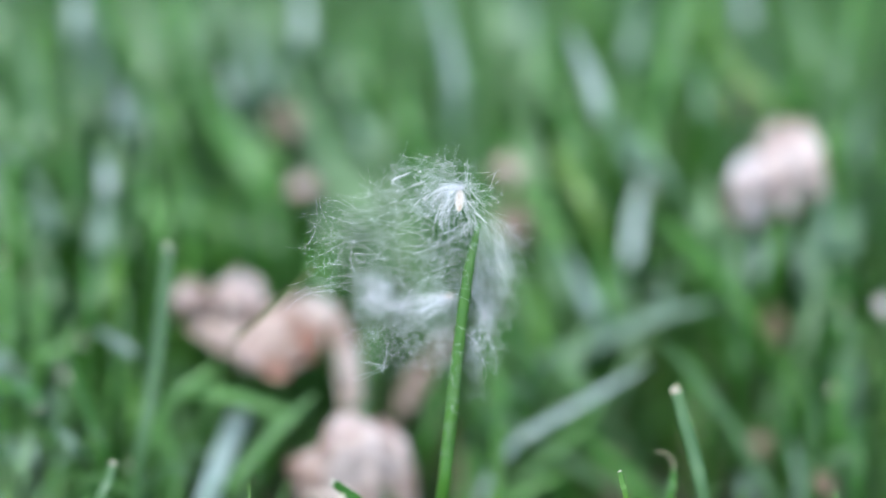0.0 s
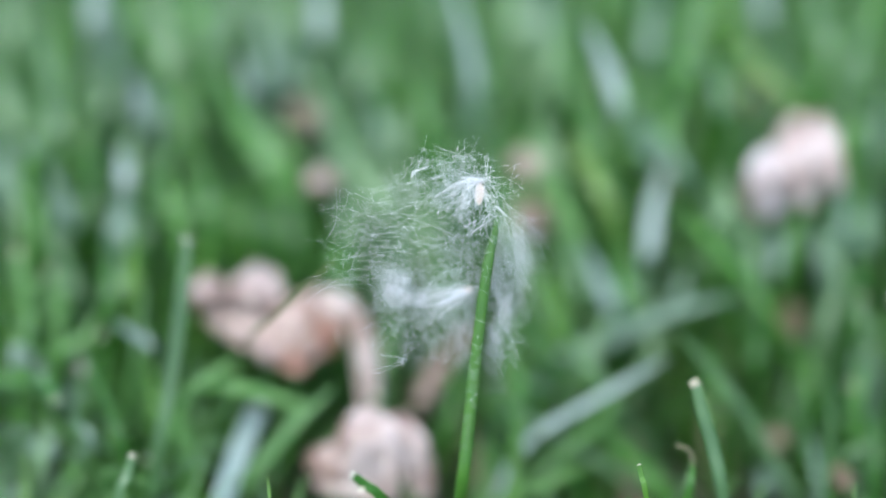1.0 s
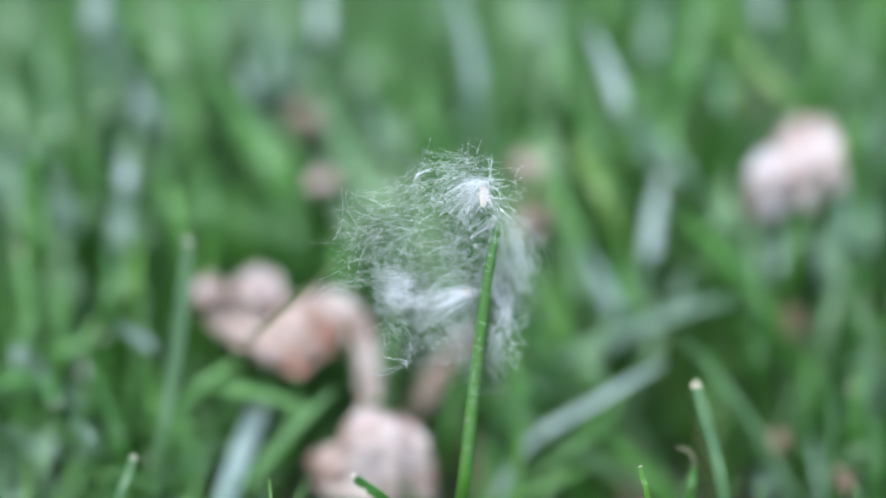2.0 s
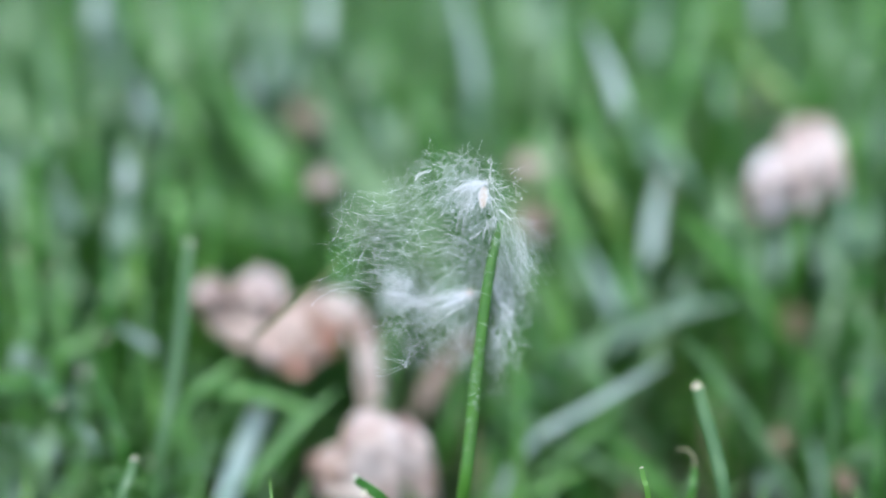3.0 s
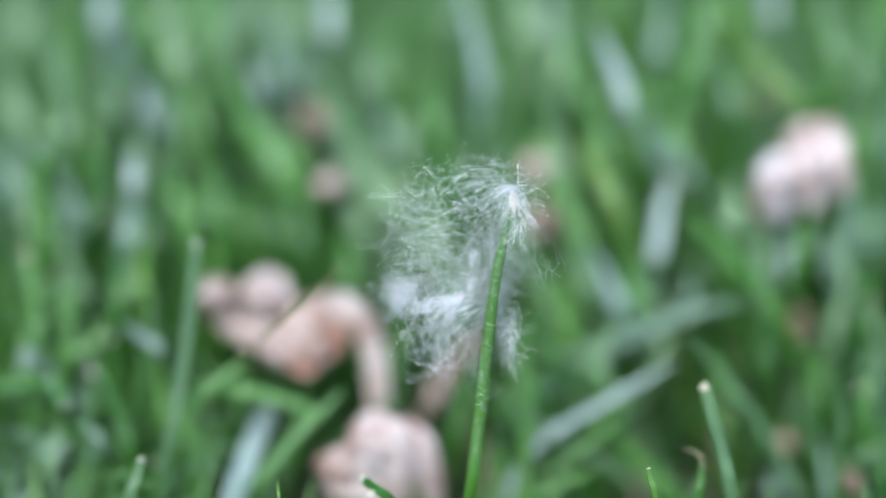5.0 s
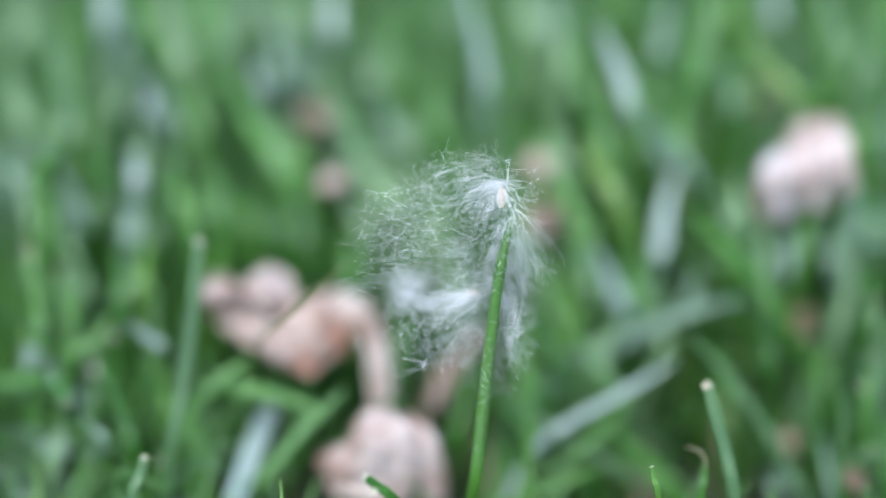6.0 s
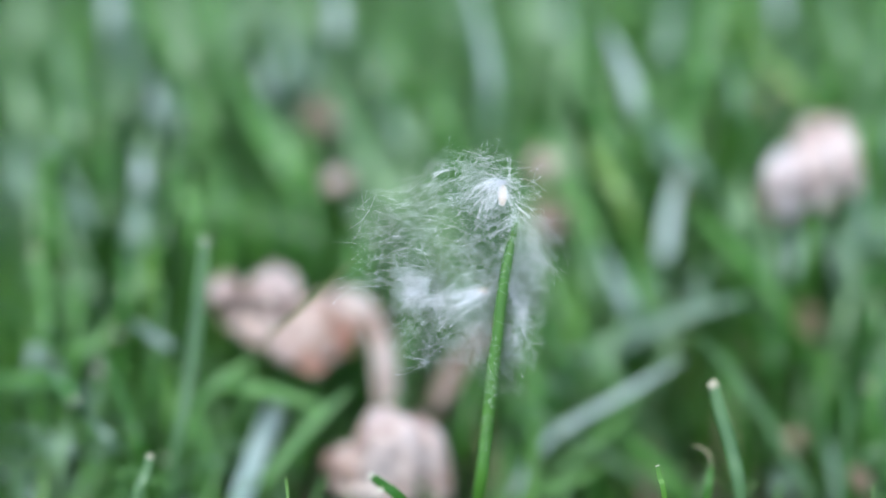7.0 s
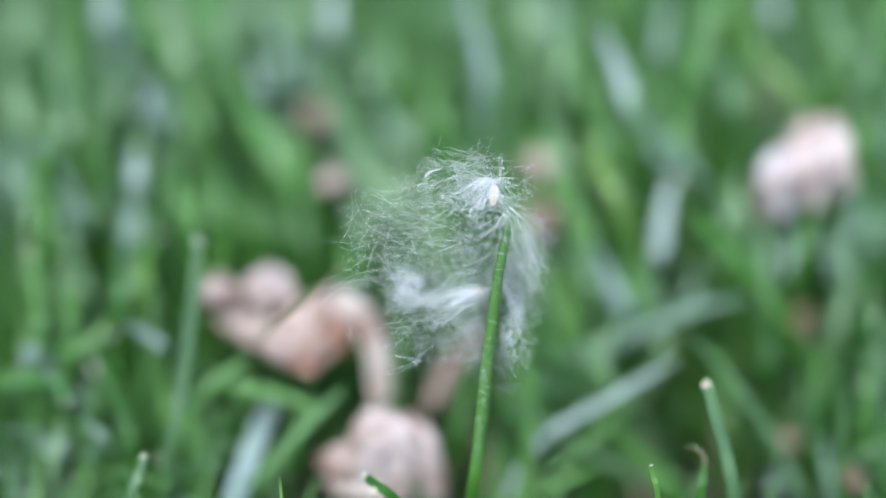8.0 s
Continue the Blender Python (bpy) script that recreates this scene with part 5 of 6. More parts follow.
# ---- fallen dry leaves ----
def lamina(spine, width, cup, pleat, folds, seed):
    """A cupped, pleated piece of leaf along a spine."""
    n, m = 26, 18
    line = curve_through(spine, n)
    verts, faces = [], []
    for i, c in enumerate(line):
        s = i / n
        along = unit(line[min(i + 1, n)] - line[max(i - 1, 0)])
        side = unit(np.cross(along, FACING))
        out = unit(np.cross(side, along))
        w = width / 2 * (0.3 + 0.7 * math.sin(math.pi * min(max(s, 0.02), 0.98)) ** 0.5) * (1 + 0.16 * noise.noise((s * 4, seed, 0)))
        for k in range(m + 1):
            t = k / m * 2 - 1
            lift = -cup * t * t - cup * 0.8 * (2 * s - 1) ** 2 + pleat * math.sin(folds * math.pi * t + seed + 1.5 * s)
            lift += 0.9 * noise.noise((s * 3 + seed, t * 2, 1.3)) + 0.3 * noise.noise((s * 9 + seed, t * 7, 4.3))
            verts.append(c + side * t * w * (1 + 0.08 * noise.noise((s * 7, t, seed))) + out * lift)
    for i in range(n):
        for k in range(m):
            a = i * (m + 1) + k
            faces.append((a, a + m + 1, a + m + 2, a + 1))
    return verts, faces


def dry_leaf(lobes, label, stalk=(), mat=BROWN):
    """A crumpled leaf: its curled lobes and, where it shows, its stalk."""
    base = np.array(lobes[0][0][0], float)
    ob = new("dry_leaf")
    ob.location = Vector(base) * MM
    for n, (spine, width, cup, pleat, folds, *skin) in enumerate(lobes):
        v, f = lamina([np.array(p) - base for p in spine], width, cup, pleat, folds, n * 2.3 + base[0])
        piece = mesh_object("lobe", v, f, skin[0] if skin else mat, ob)
        thick = piece.modifiers.new("thickness", "SOLIDIFY")
        thick.thickness = 0.0003
    if stalk:
        line = curve_through([np.array(p) - base for p in stalk], 12)
        v, f, uv = blade_mesh(line, 1.5, lambda s: 0.6 + 0.4 * s, fold=0.3, thick=1.0)
        mesh_object("stalk", v, f, BROWN, ob, "thin dry leaf stalk", uvs=uv)
    return tagged(ob, label, "dry leaf", "fallen dry leaves in the grass")


dry_leaf((
    (((-38.6, 36.0, 46.5), (-38.0, 31.0, 45.1), (-37.4, 32.0, 39.0)), 7.2, 1.6, 0.4, 2, PALE_PINK),
    (((-30.1, 37.0, 47.9), (-30.1, 30.0, 45.0), (-31.1, 32.0, 36.2)), 8.9, 2.2, 0.4, 2, PALE_PINK),
    (((-39.0, 35.0, 41.4), (-34.3, 33.0, 39.9), (-28.7, 32.0, 37.1)), 7.8, 0.8, 0.4, 2),
    (((-32.4, 34.0, 40.2), (-28.4, 31.0, 38.7), (-24.1, 30.0, 37.3)), 6.5, 0.8, 0.4, 2),
    (((-31.5, 29.0, 35.8), (-25.7, 27.0, 38.9), (-20.6, 28.0, 40.8), (-15.7, 30.0, 40.3)), 10.3, 1.8, 0.5, 3, PINK),
    (((-26.5, 33.0, 38.2), (-22.2, 32.0, 41.5), (-17.5, 31.0, 42.8), (-13.7, 29.0, 39.8), (-12.0, 26.0, 34.3), (-11.1, 22.0, 23.3)), 4.7, 1.2, 0.5, 2, BROWN),
    (((-19.3, 27.0, 41.7), (-18.3, 26.0, 39.5), (-19.2, 26.0, 36.0)), 3.3, 0.6, 0.3, 2, RUSTY),
    (((-27.2, 27.0, 35.6), (-23.7, 25.0, 35.4), (-20.9, 26.0, 35.6)), 3.8, 1.0, 0.3, 2, RUSTY),
    (((-30.8, 28.0, 37.7), (-27.0, 26.0, 36.9), (-23.4, 26.0, 35.8)), 4.2, 1.2, 0.3, 2, PALE_PINK),
    (((-35.3, 33.0, 39.9), (-31.5, 31.0, 37.8), (-26.4, 30.0, 36.3)), 5.8, 0.8, 0.4, 2, PINK),
    (((-30.5, 33.0, 42.0), (-28.2, 31.0, 38.9), (-24.5, 30.0, 37.3)), 5.6, 0.8, 0.3, 2, PINK),
), "crumpled pinkish-brown dry leaf lying on the grass")
dry_leaf((
    (((-11.9, 15.0, 32.7), (-11.3, 10.0, 29.3), (-11.1, 10.0, 17.4)), 10.1, 0.6, 0.2, 3, PALE_PINK),
    (((-22.0, 13.0, 24.3), (-17.5, 11.0, 25.6), (-12.0, 10.0, 28.2)), 4.7, 0.9, 0.3, 2, PINK),
    (((-7.6, 15.0, 31.2), (-4.4, 12.0, 26.4), (-2.4, 11.0, 16.8)), 5.6, 0.8, 0.25, 2, PALE_PINK),
    (((-20.2, 12.0, 21.5), (-14.8, 10.0, 21.6), (-7.6, 10.0, 19.1)), 5.1, 0.8, 0.4, 3, BROWN),
    (((-14.2, 10.4, 32.2), (-9.3, 9.4, 28.6), (-7.6, 9.0, 18.1)), 5.4, 0.6, 0.2, 3, PALE_PINK),
), "curled pale pinkish-brown dry leaf low in the grass", mat=PINK)
dry_leaf((
    (((55.1, 51.0, 62.0), (54.8, 45.0, 58.9), (56.6, 45.0, 51.0)), 7.3, 1.2, 0.2, 2, BLEACHED),
    (((58.3, 53.0, 64.8), (59.5, 47.0, 61.0), (62.1, 46.0, 52.3)), 5.3, 0.9, 0.2, 2, PALE_PINK),
    (((63.2, 55.0, 66.0), (64.8, 49.0, 61.6), (66.9, 48.0, 54.2)), 4.7, 1.0, 0.2, 2, PALE_PINK),
    (((52.5, 50.0, 55.9), (52.5, 49.0, 52.7), (54.2, 48.0, 49.1)), 2.5, 0.8, 0.3, 2, BROWN),
    (((57.1, 57.0, 58.5), (61.3, 56.0, 59.0), (66.9, 57.0, 56.1)), 10.7, 0.6, 0.3, 3, PINK),
), "folded pale pinkish dry leaf caught in the grass", mat=PINK)
dry_leaf((
    (((-20.9, 59.1, 54.4), (-20.2, 52.4, 54.6), (-19.9, 52.7, 51.0)), 5.9, 1.6, 0.3, 2),
    (((-22.7, 56.1, 53.1), (-20.3, 53.3, 54.1), (-17.9, 55.7, 52.3)), 3.8, 1.2, 0.3, 2, PALE_PINK),
), "small pale brown leaf scrap sunk in the grass", mat=PINK)
dry_leaf((
    (((-24.7, 79.1, 58.0), (-23.6, 72.3, 57.9), (-22.2, 70.8, 55.1)), 5.0, 1.4, 0.3, 2),
    (((-27.4, 75.6, 55.7), (-24.8, 74.1, 57.1), (-22.4, 75.7, 55.9)), 3.6, 1.0, 0.3, 2),
), "tan leaf scrap half sunk between blades", mat=DULL_BROWN)
dry_leaf((
    (((14.2, 62.5, 56.5), (14.6, 57.7, 56.0), (15.4, 56.1, 53.1)), 4.8, 1.2, 0.3, 2, DULL_BROWN),
    (((15.2, 58.7, 49.4), (15.6, 53.5, 48.2), (15.2, 51.5, 44.4)), 5.0, 1.4, 0.3, 2),
    (((17.8, 59.3, 46.3), (17.9, 56.4, 45.1), (17.3, 55.3, 42.9)), 2.5, 0.8, 0.3, 2, RUSTY),
), "narrow pinkish-brown leaf scrap standing in the grass", mat=DULL_BROWN)
dry_leaf((
    (((38.4, 65.8, 51.6), (39.7, 63.2, 51.5), (40.9, 64.0, 48.3)), 4.0, 1.2, 0.3, 2),
    (((38.9, 64.5, 49.2), (39.8, 63.0, 48.8), (40.4, 63.1, 46.6)), 3.0, 1.0, 0.3, 2),
), "tiny pinkish leaf scrap on a grass blade")
dry_leaf((
    (((4.8, 34.7, 35.7), (0.6, 32.0, 30.8), (-4.6, 28.8, 22.3)), 2.7, 0.8, 0.2, 2),
    (((1.5, 32.9, 32.4), (-1.3, 30.7, 28.3), (-3.7, 29.9, 24.4)), 3.0, 0.8, 0.2, 2),
), "narrow rolled pinkish-brown leaf leaning in the grass", mat=DULL_BROWN)
dry_leaf((
    (((57.9, 46.4, 38.9), (58.6, 43.7, 33.8), (59.4, 41.5, 27.4)), 1.7, 0.8, 0.3, 2),
    (((59.8, 44.4, 35.1), (60.8, 43.0, 32.6), (61.3, 42.7, 29.5)), 1.3, 0.5, 0.2, 2),
), "small reddish-brown leaf scrap between blades", mat=OLD_BROWN)
dry_leaf((
    (((63.2, 12.6, 22.7), (65.0, 12.0, 21.5), (66.7, 12.3, 18.1)), 2.2, 1.2, 0.3, 2),
    (((64.1, 11.8, 21.1), (65.5, 11.4, 20.3), (67.2, 12.7, 18.9)), 1.6, 1.0, 0.3, 2),
), "small dull brown leaf scrap low in the grass", mat=OLD_BROWN)
dry_leaf((
    (((55.3, 28.6, 19.6), (56.7, 27.9, 18.2), (57.8, 28.0, 16.1)), 3.2, 1.0, 0.3, 2),
    (((55.7, 27.9, 18.4), (56.7, 27.7, 18.0), (58.3, 28.4, 17.0)), 2.4, 0.8, 0.3, 2),
), "small orange-brown leaf scrap near the soil", mat=OLD_BROWN)
dry_leaf((
    (((-26.8, 99.5, 48.8), (-25.7, 98.3, 46.5), (-24.5, 97.6, 42.8)), 3.0, 1.2, 0.3, 2),
    (((-26.2, 98.8, 47.4), (-25.2, 97.8, 45.6), (-24.2, 98.1, 43.7)), 2.0, 1.0, 0.3, 2),
), "narrow tan leaf scrap deep in the grass", mat=OLD_BROWN)
dry_leaf((
    (((56.4, 96.4, 52.5), (58.0, 95.2, 50.2), (59.2, 94.5, 46.5)), 2.6, 1.2, 0.3, 2),
    (((57.0, 95.7, 51.1), (58.5, 94.7, 49.3), (59.7, 95.0, 47.4)), 2.0, 1.0, 0.3, 2),
), "tan leaf scrap half hidden in the grass", mat=OLD_BROWN)
dry_leaf((
    (((76.1, 35.5, 42.3), (76.6, 34.9, 41.2), (77.0, 34.2, 39.9)), 2.2, 0.8, 0.2, 2),
    (((75.3, 34.1, 41.8), (76.5, 33.9, 41.6), (77.6, 34.1, 41.8)), 1.6, 0.6, 0.2, 2),
), "tiny pale scrap of bleached leaf on a blade", mat=BLEACHED)


# ---- feathery weed low in the lawn ----
def feathery_weed(at, spread, count, seed):
    """A low weed: arching stalks, each with rows of small leaflets."""
    rng = random.Random(seed)
    ob = new("feathery_weed")
    ob.location = Vector(at) * MM
    for n in range(count):
        a = 2 * math.pi * n / count + rng.uniform(-0.3, 0.3)
        r, h = spread * rng.uniform(0.6, 1), spread * rng.uniform(0.7, 1.3)
        line = curve_through([(r * math.cos(a), r * math.sin(a), h), (0.6 * r * math.cos(a), 0.6 * r * math.sin(a), h * 0.95), (0, 0, -1)], 14)
        v, f = ribbon(line, 0.25, 0.25, FACING)
        stalk = mesh_object("stalk", v, f, GREEN, ob)
        v, f, uv = [], [], []
        for i in range(0, 10):
            for sgn in (-1, 1):
                c = line[i]
                along = unit(line[i] - line[i + 1])
                side = unit(np.cross(along, (0, 0, 1))) * sgn
                way = unit(side + along * 0.5 + np.array((0, 0, rng.uniform(-0.2, 0.5))))
                size = rng.uniform(1.3, 2.4) * (0.5 + 0.08 * i)
                w = unit(np.cross(way, (0.1, -0.5, 0.9))) * size * 0.22
                up = np.array((0, 0, 0.12 * size))
                k = len(v)
                v += [c, c + way * size * 0.5 + w, c + way * size, c + way * size * 0.5 - w, c + way * size * 0.5 - up]
                uv += [(0.5, 0), (1, 0.5), (0.5, 1), (0, 0.5), (0.5, 0.5)]
                f += [(k, k + 1, k + 4), (k + 1, k + 2, k + 4), (k + 2, k + 3, k + 4), (k + 3, k, k + 4)]
        tagged(mesh_object("leaf_fringe", v, f, (BLUISH_SHEEN, SILVER_SHEEN, GREEN)[n % 3], stalk, uvs=uv, smooth=False), kind="stuff")
    return tagged(ob, "low feathery green weed among the grass", "weed", "low weeds in the lawn")


feathery_weed((-59, 2, 0), 19, 9, 2)
feathery_weed((-50, 16, 0), 20, 8, 5)
feathery_weed((-68, 20, 0), 22, 8, 9)
feathery_weed((-55, 9, 0), 23, 9, 12)
feathery_weed((-66, 7, 0), 24, 9, 15)


# ---- the seed fluff caught on the stem ----
def hair(verts, faces, rng, start, way, length, curl, radius, droop=0.0, knob=0.0, home=None):
    """One wavy seed hair, a three-sided tube."""
    steps = max(5, int(length * 1.7))
    p, d = np.array(start, float), unit(np.array(way, float))
    bend = np.array([rng.gauss(0, 1) for _ in range(3)]) * curl
    line = [p]
    for i in range(steps):
        bend = bend * 0.75 + np.array([rng.gauss(0, 1) for _ in range(3)]) * curl * 0.6
        d = unit(d + bend * 0.5 + np.array((0, 0, -droop)))
        if home is not None:
            off = (p - home[0]) / home[1]
            if off.dot(off) > 0.8:
                d = unit(d - off * 0.22)
        p = p + d * length / steps
        line.append(p)
    base, side = len(verts), unit(np.cross(d, (0.3, 0.8, 0.5)))
    for i, q in enumerate(line):
        along = unit(line[min(i + 1, steps)] - line[max(i - 1, 0)])
        a = unit(side - along * side.dot(along))
        b = np.cross(along, a)
        r = radius * (1.0 - 0.45 * i / steps)
        if i == steps and knob:
            r = radius * knob
        for k in range(3):
            t = 2.0944 * k
            verts.append(q + (a * math.cos(t) + b * math.sin(t)) * r)
    for i in range(steps):
        for k in range(3):
            u, v = base + 3 * i + k, base + 3 * i + (k + 1) % 3
            faces.append((u, v, v + 3, u + 3))
    e = base + 3 * steps
    faces += [(base + 2, base + 1, base), (e, e + 1, e + 2)]
    return line[-1]


# ---- the tall stem ----
def stem(points, width):
    line = curve_through(points, 40)
    ob = new("tall_grass")
    ob.location = Vector(line[-1]) * MM
    line = line - line[-1]
    verts, faces, uvs, k = [], [], [], 12
    for i, c in enumerate(line):
        s = i / 40
        along = unit(line[min(i + 1, 40)] - line[max(i - 1, 0)])
        side = unit(np.cross(along, FACING))
        normal = unit(np.cross(side, along))
        w = width / 2 * (0.5 + 0.5 * min(1, s * 7) ** 0.8) * (1 + 0.55 * s)
        for q in range(k):
            a = 2 * math.pi * q / k
            r = 1 - 0.22 * max(0, math.cos(a - 1.9)) ** 6
            verts.append(c + side * w * math.cos(a) * r + normal * 0.7 * w * math.sin(a) * r)
            uvs.append((q / k * 2, s * 6))
    for i in range(40):
        for q in range(k):
            a, b = i * k + q, i * k + (q + 1) % k
            faces.append((a, a + k, b + k, b))
    faces.append(tuple(range(k)))
    mesh_object("culm", verts, faces, STEM, ob, uvs=uvs)
    rng = random.Random(5)
    v, f = [], []
    patches = [rng.uniform(2, 21) for _ in range(7)]
    for _ in range(120):
        i = min(23, max(1, int(rng.gauss(rng.choice(patches), 1.1))))
        c = line[i] + (line[i + 1] - line[i]) * rng.random() + FACING * 0.8 + np.array((rng.uniform(-0.7, 0.7), 0, rng.uniform(-0.6, 0.6)))
        hair(v, f, rng, c, (rng.gauss(0, 1), rng.gauss(0, 0.2), rng.gauss(0, 1)), rng.uniform(0.2, 1.0), 0.4, 0.018)
    mesh_object("lint", v, f, HAIR, ob, "white lint specks on the stem")
    return tagged(ob, "tall green grass stem holding white seed fluff", "grass stem"), line


stem(((8.67, 2.1, 73.6), (7.04, -1.5, 67.12), (5.52, -6.0, 56.34), (4.2, -10.4, 44.24), (3.04, -12.9, 33.95), (0.3, -6.0, 11.3), (-0.6, 6.9, -11.8)), 1.5)


def hairs(name, parent, label, sets, seed, home=None):
    """Sets of (count, start of a hair, its way, lengths, curl, radius, droop)."""
    rng = random.Random(seed)
    verts, faces = [], []
    home = home and (np.array(home[0], float), np.array(home[1], float))
    for count, start, way, lengths, curl, radius, droop in sets:
        for _ in range(count):
            s = start(rng)
            hair(verts, faces, rng, s, way(rng, s), rng.uniform(*lengths), curl, radius * rng.uniform(0.58, 1.06), droop, 2.6 if rng.random() < 0.45 else 0, home)
    return mesh_object(name, verts, faces, HAIR, parent, label)


def strands(name, parent, label, sets, seed, home):
    """Long wavy hairs woven through a rounded box. Sets of (count, start, way, lengths, wave, radius)."""
    rng = random.Random(seed)
    verts, faces = [], []
    middle, reach = np.array(home[0], float), np.array(home[1], float)
    for count, start, way, lengths, wave, radius in sets:
        for _ in range(count):
            p = start(rng)
            d = unit(way(rng, p))
            length, r = rng.uniform(*lengths), radius * rng.uniform(0.55, 1.1)
            steps = max(6, int(length * 1.9))
            p = p - d * length * 0.5
            turn, pull = rng.gauss(0, wave), rng.gauss(0, wave * 0.4)
            line = [p]
            for i in range(steps):
                turn = turn * 0.9 + rng.gauss(0, wave) * 0.45
                pull = pull * 0.8 + rng.gauss(0, wave) * 0.25
                d = unit(d + np.array((-d[2] * turn, pull, d[0] * turn)))
                off = (p - middle) / reach
                if (off ** 4).sum() > 1.0:
                    d = unit(d - np.clip(off, -1.2, 1.2) ** 3 * 0.25)
                p = p + d * length / steps
                line.append(p)
            base = len(verts)
            side = np.array((0.2, 0.9, 0.4))
            for i, q in enumerate(line):
                along = unit(line[min(i + 1, steps)] - line[max(i - 1, 0)])
                u = unit(side - along * side.dot(along))
                v = np.cross(along, u)
                rr = r * (1.0 - 0.4 * i / steps)
                if (i == steps and rng.random() < 0.6) or rng.random() < 0.03:
                    rr = r * rng.uniform(2.0, 3.2)
                for k in range(3):
                    verts.append(q + (u * math.cos(2.0944 * k) + v * math.sin(2.0944 * k)) * rr)
            for i in range(steps):
                for k in range(3):
                    m, n = base + 3 * i + k, base + 3 * i + (k + 1) % 3
                    faces.append((m, n, n + 3, m + 3))
            e = base + 3 * steps
            faces += [(base + 2, base + 1, base), (e, e + 1, e + 2)]
    return mesh_object(name, verts, faces, HAIR, parent, label)


def seed_grain(parent, at, turn, size=1.0):
    verts, faces, nu, nv = [], [], 14, 12
    for j in range(nv + 1):
        s = j / nv
        r = 0.72 * math.sin(math.pi * s) ** 0.5 * (1.06 - 0.22 * s) * size
        for i in range(nu):
            a = 2 * math.pi * i / nu
            verts.append((r * math.cos(a) * (1 + 0.06 * math.cos(3 * a)), r * 0.85 * math.sin(a), (s - 0.5) * -3.3 * size))
    for j in range(nv):
        for i in range(nu):
            a, b = j * nu + i, j * nu + (i + 1) % nu
            faces.append((a, a + nu, b + nu, b))
    ob = mesh_object("seed", verts, faces, SEED, parent, "small cream-coloured seed grain")
    ob.location = Vector(at) * MM
    ob.rotation_euler = [radians(a) for a in turn]
    return ob


def spot(c, r):
    """A random start round c."""
    return lambda rng: np.array([c[k] + r[k] * max(-1.5, min(1.5, rng.gauss(0, 0.55))) for k in range(3)])


def blob(c, r):
    """A random start spread evenly in an ellipsoid."""
    def pick(rng):
        while True:
            q = [rng.uniform(-1, 1) for _ in range(3)]
            if q[0] ** 2 + q[2] ** 2 < 1:
                return np.array([c[k] + r[k] * q[k] for k in range(3)])
    return pick


def to(way, spread):
    return lambda rng, s: np.array([way[k] + rng.gauss(0, spread[k]) for k in range(3)])


def level(tilt):
    """Mostly level ways, either side, some steep."""
    def pick(rng, s):
        a = rng.gauss(0, tilt) if rng.random() < 0.75 else rng.uniform(-1.6, 1.6)
        return np.array((rng.choice((-1, 1)) * math.cos(a), rng.gauss(0, 0.35), math.sin(a)))
    return pick


def round_about(rng, s):
    return np.array([rng.gauss(0, 1) for _ in range(3)])


FLUFF_AT = Vector((7.0, -2.3, 65.7)) * MM
fluff = new("seed_fluff")
FLUFF_REST = Matrix.Translation(FLUFF_AT) @ pose(0, 0, 0, -28)
fluff.matrix_basis = FLUFF_REST
tagged(fluff, "white cottony seed fluff caught on a grass stem", "seed fluff")

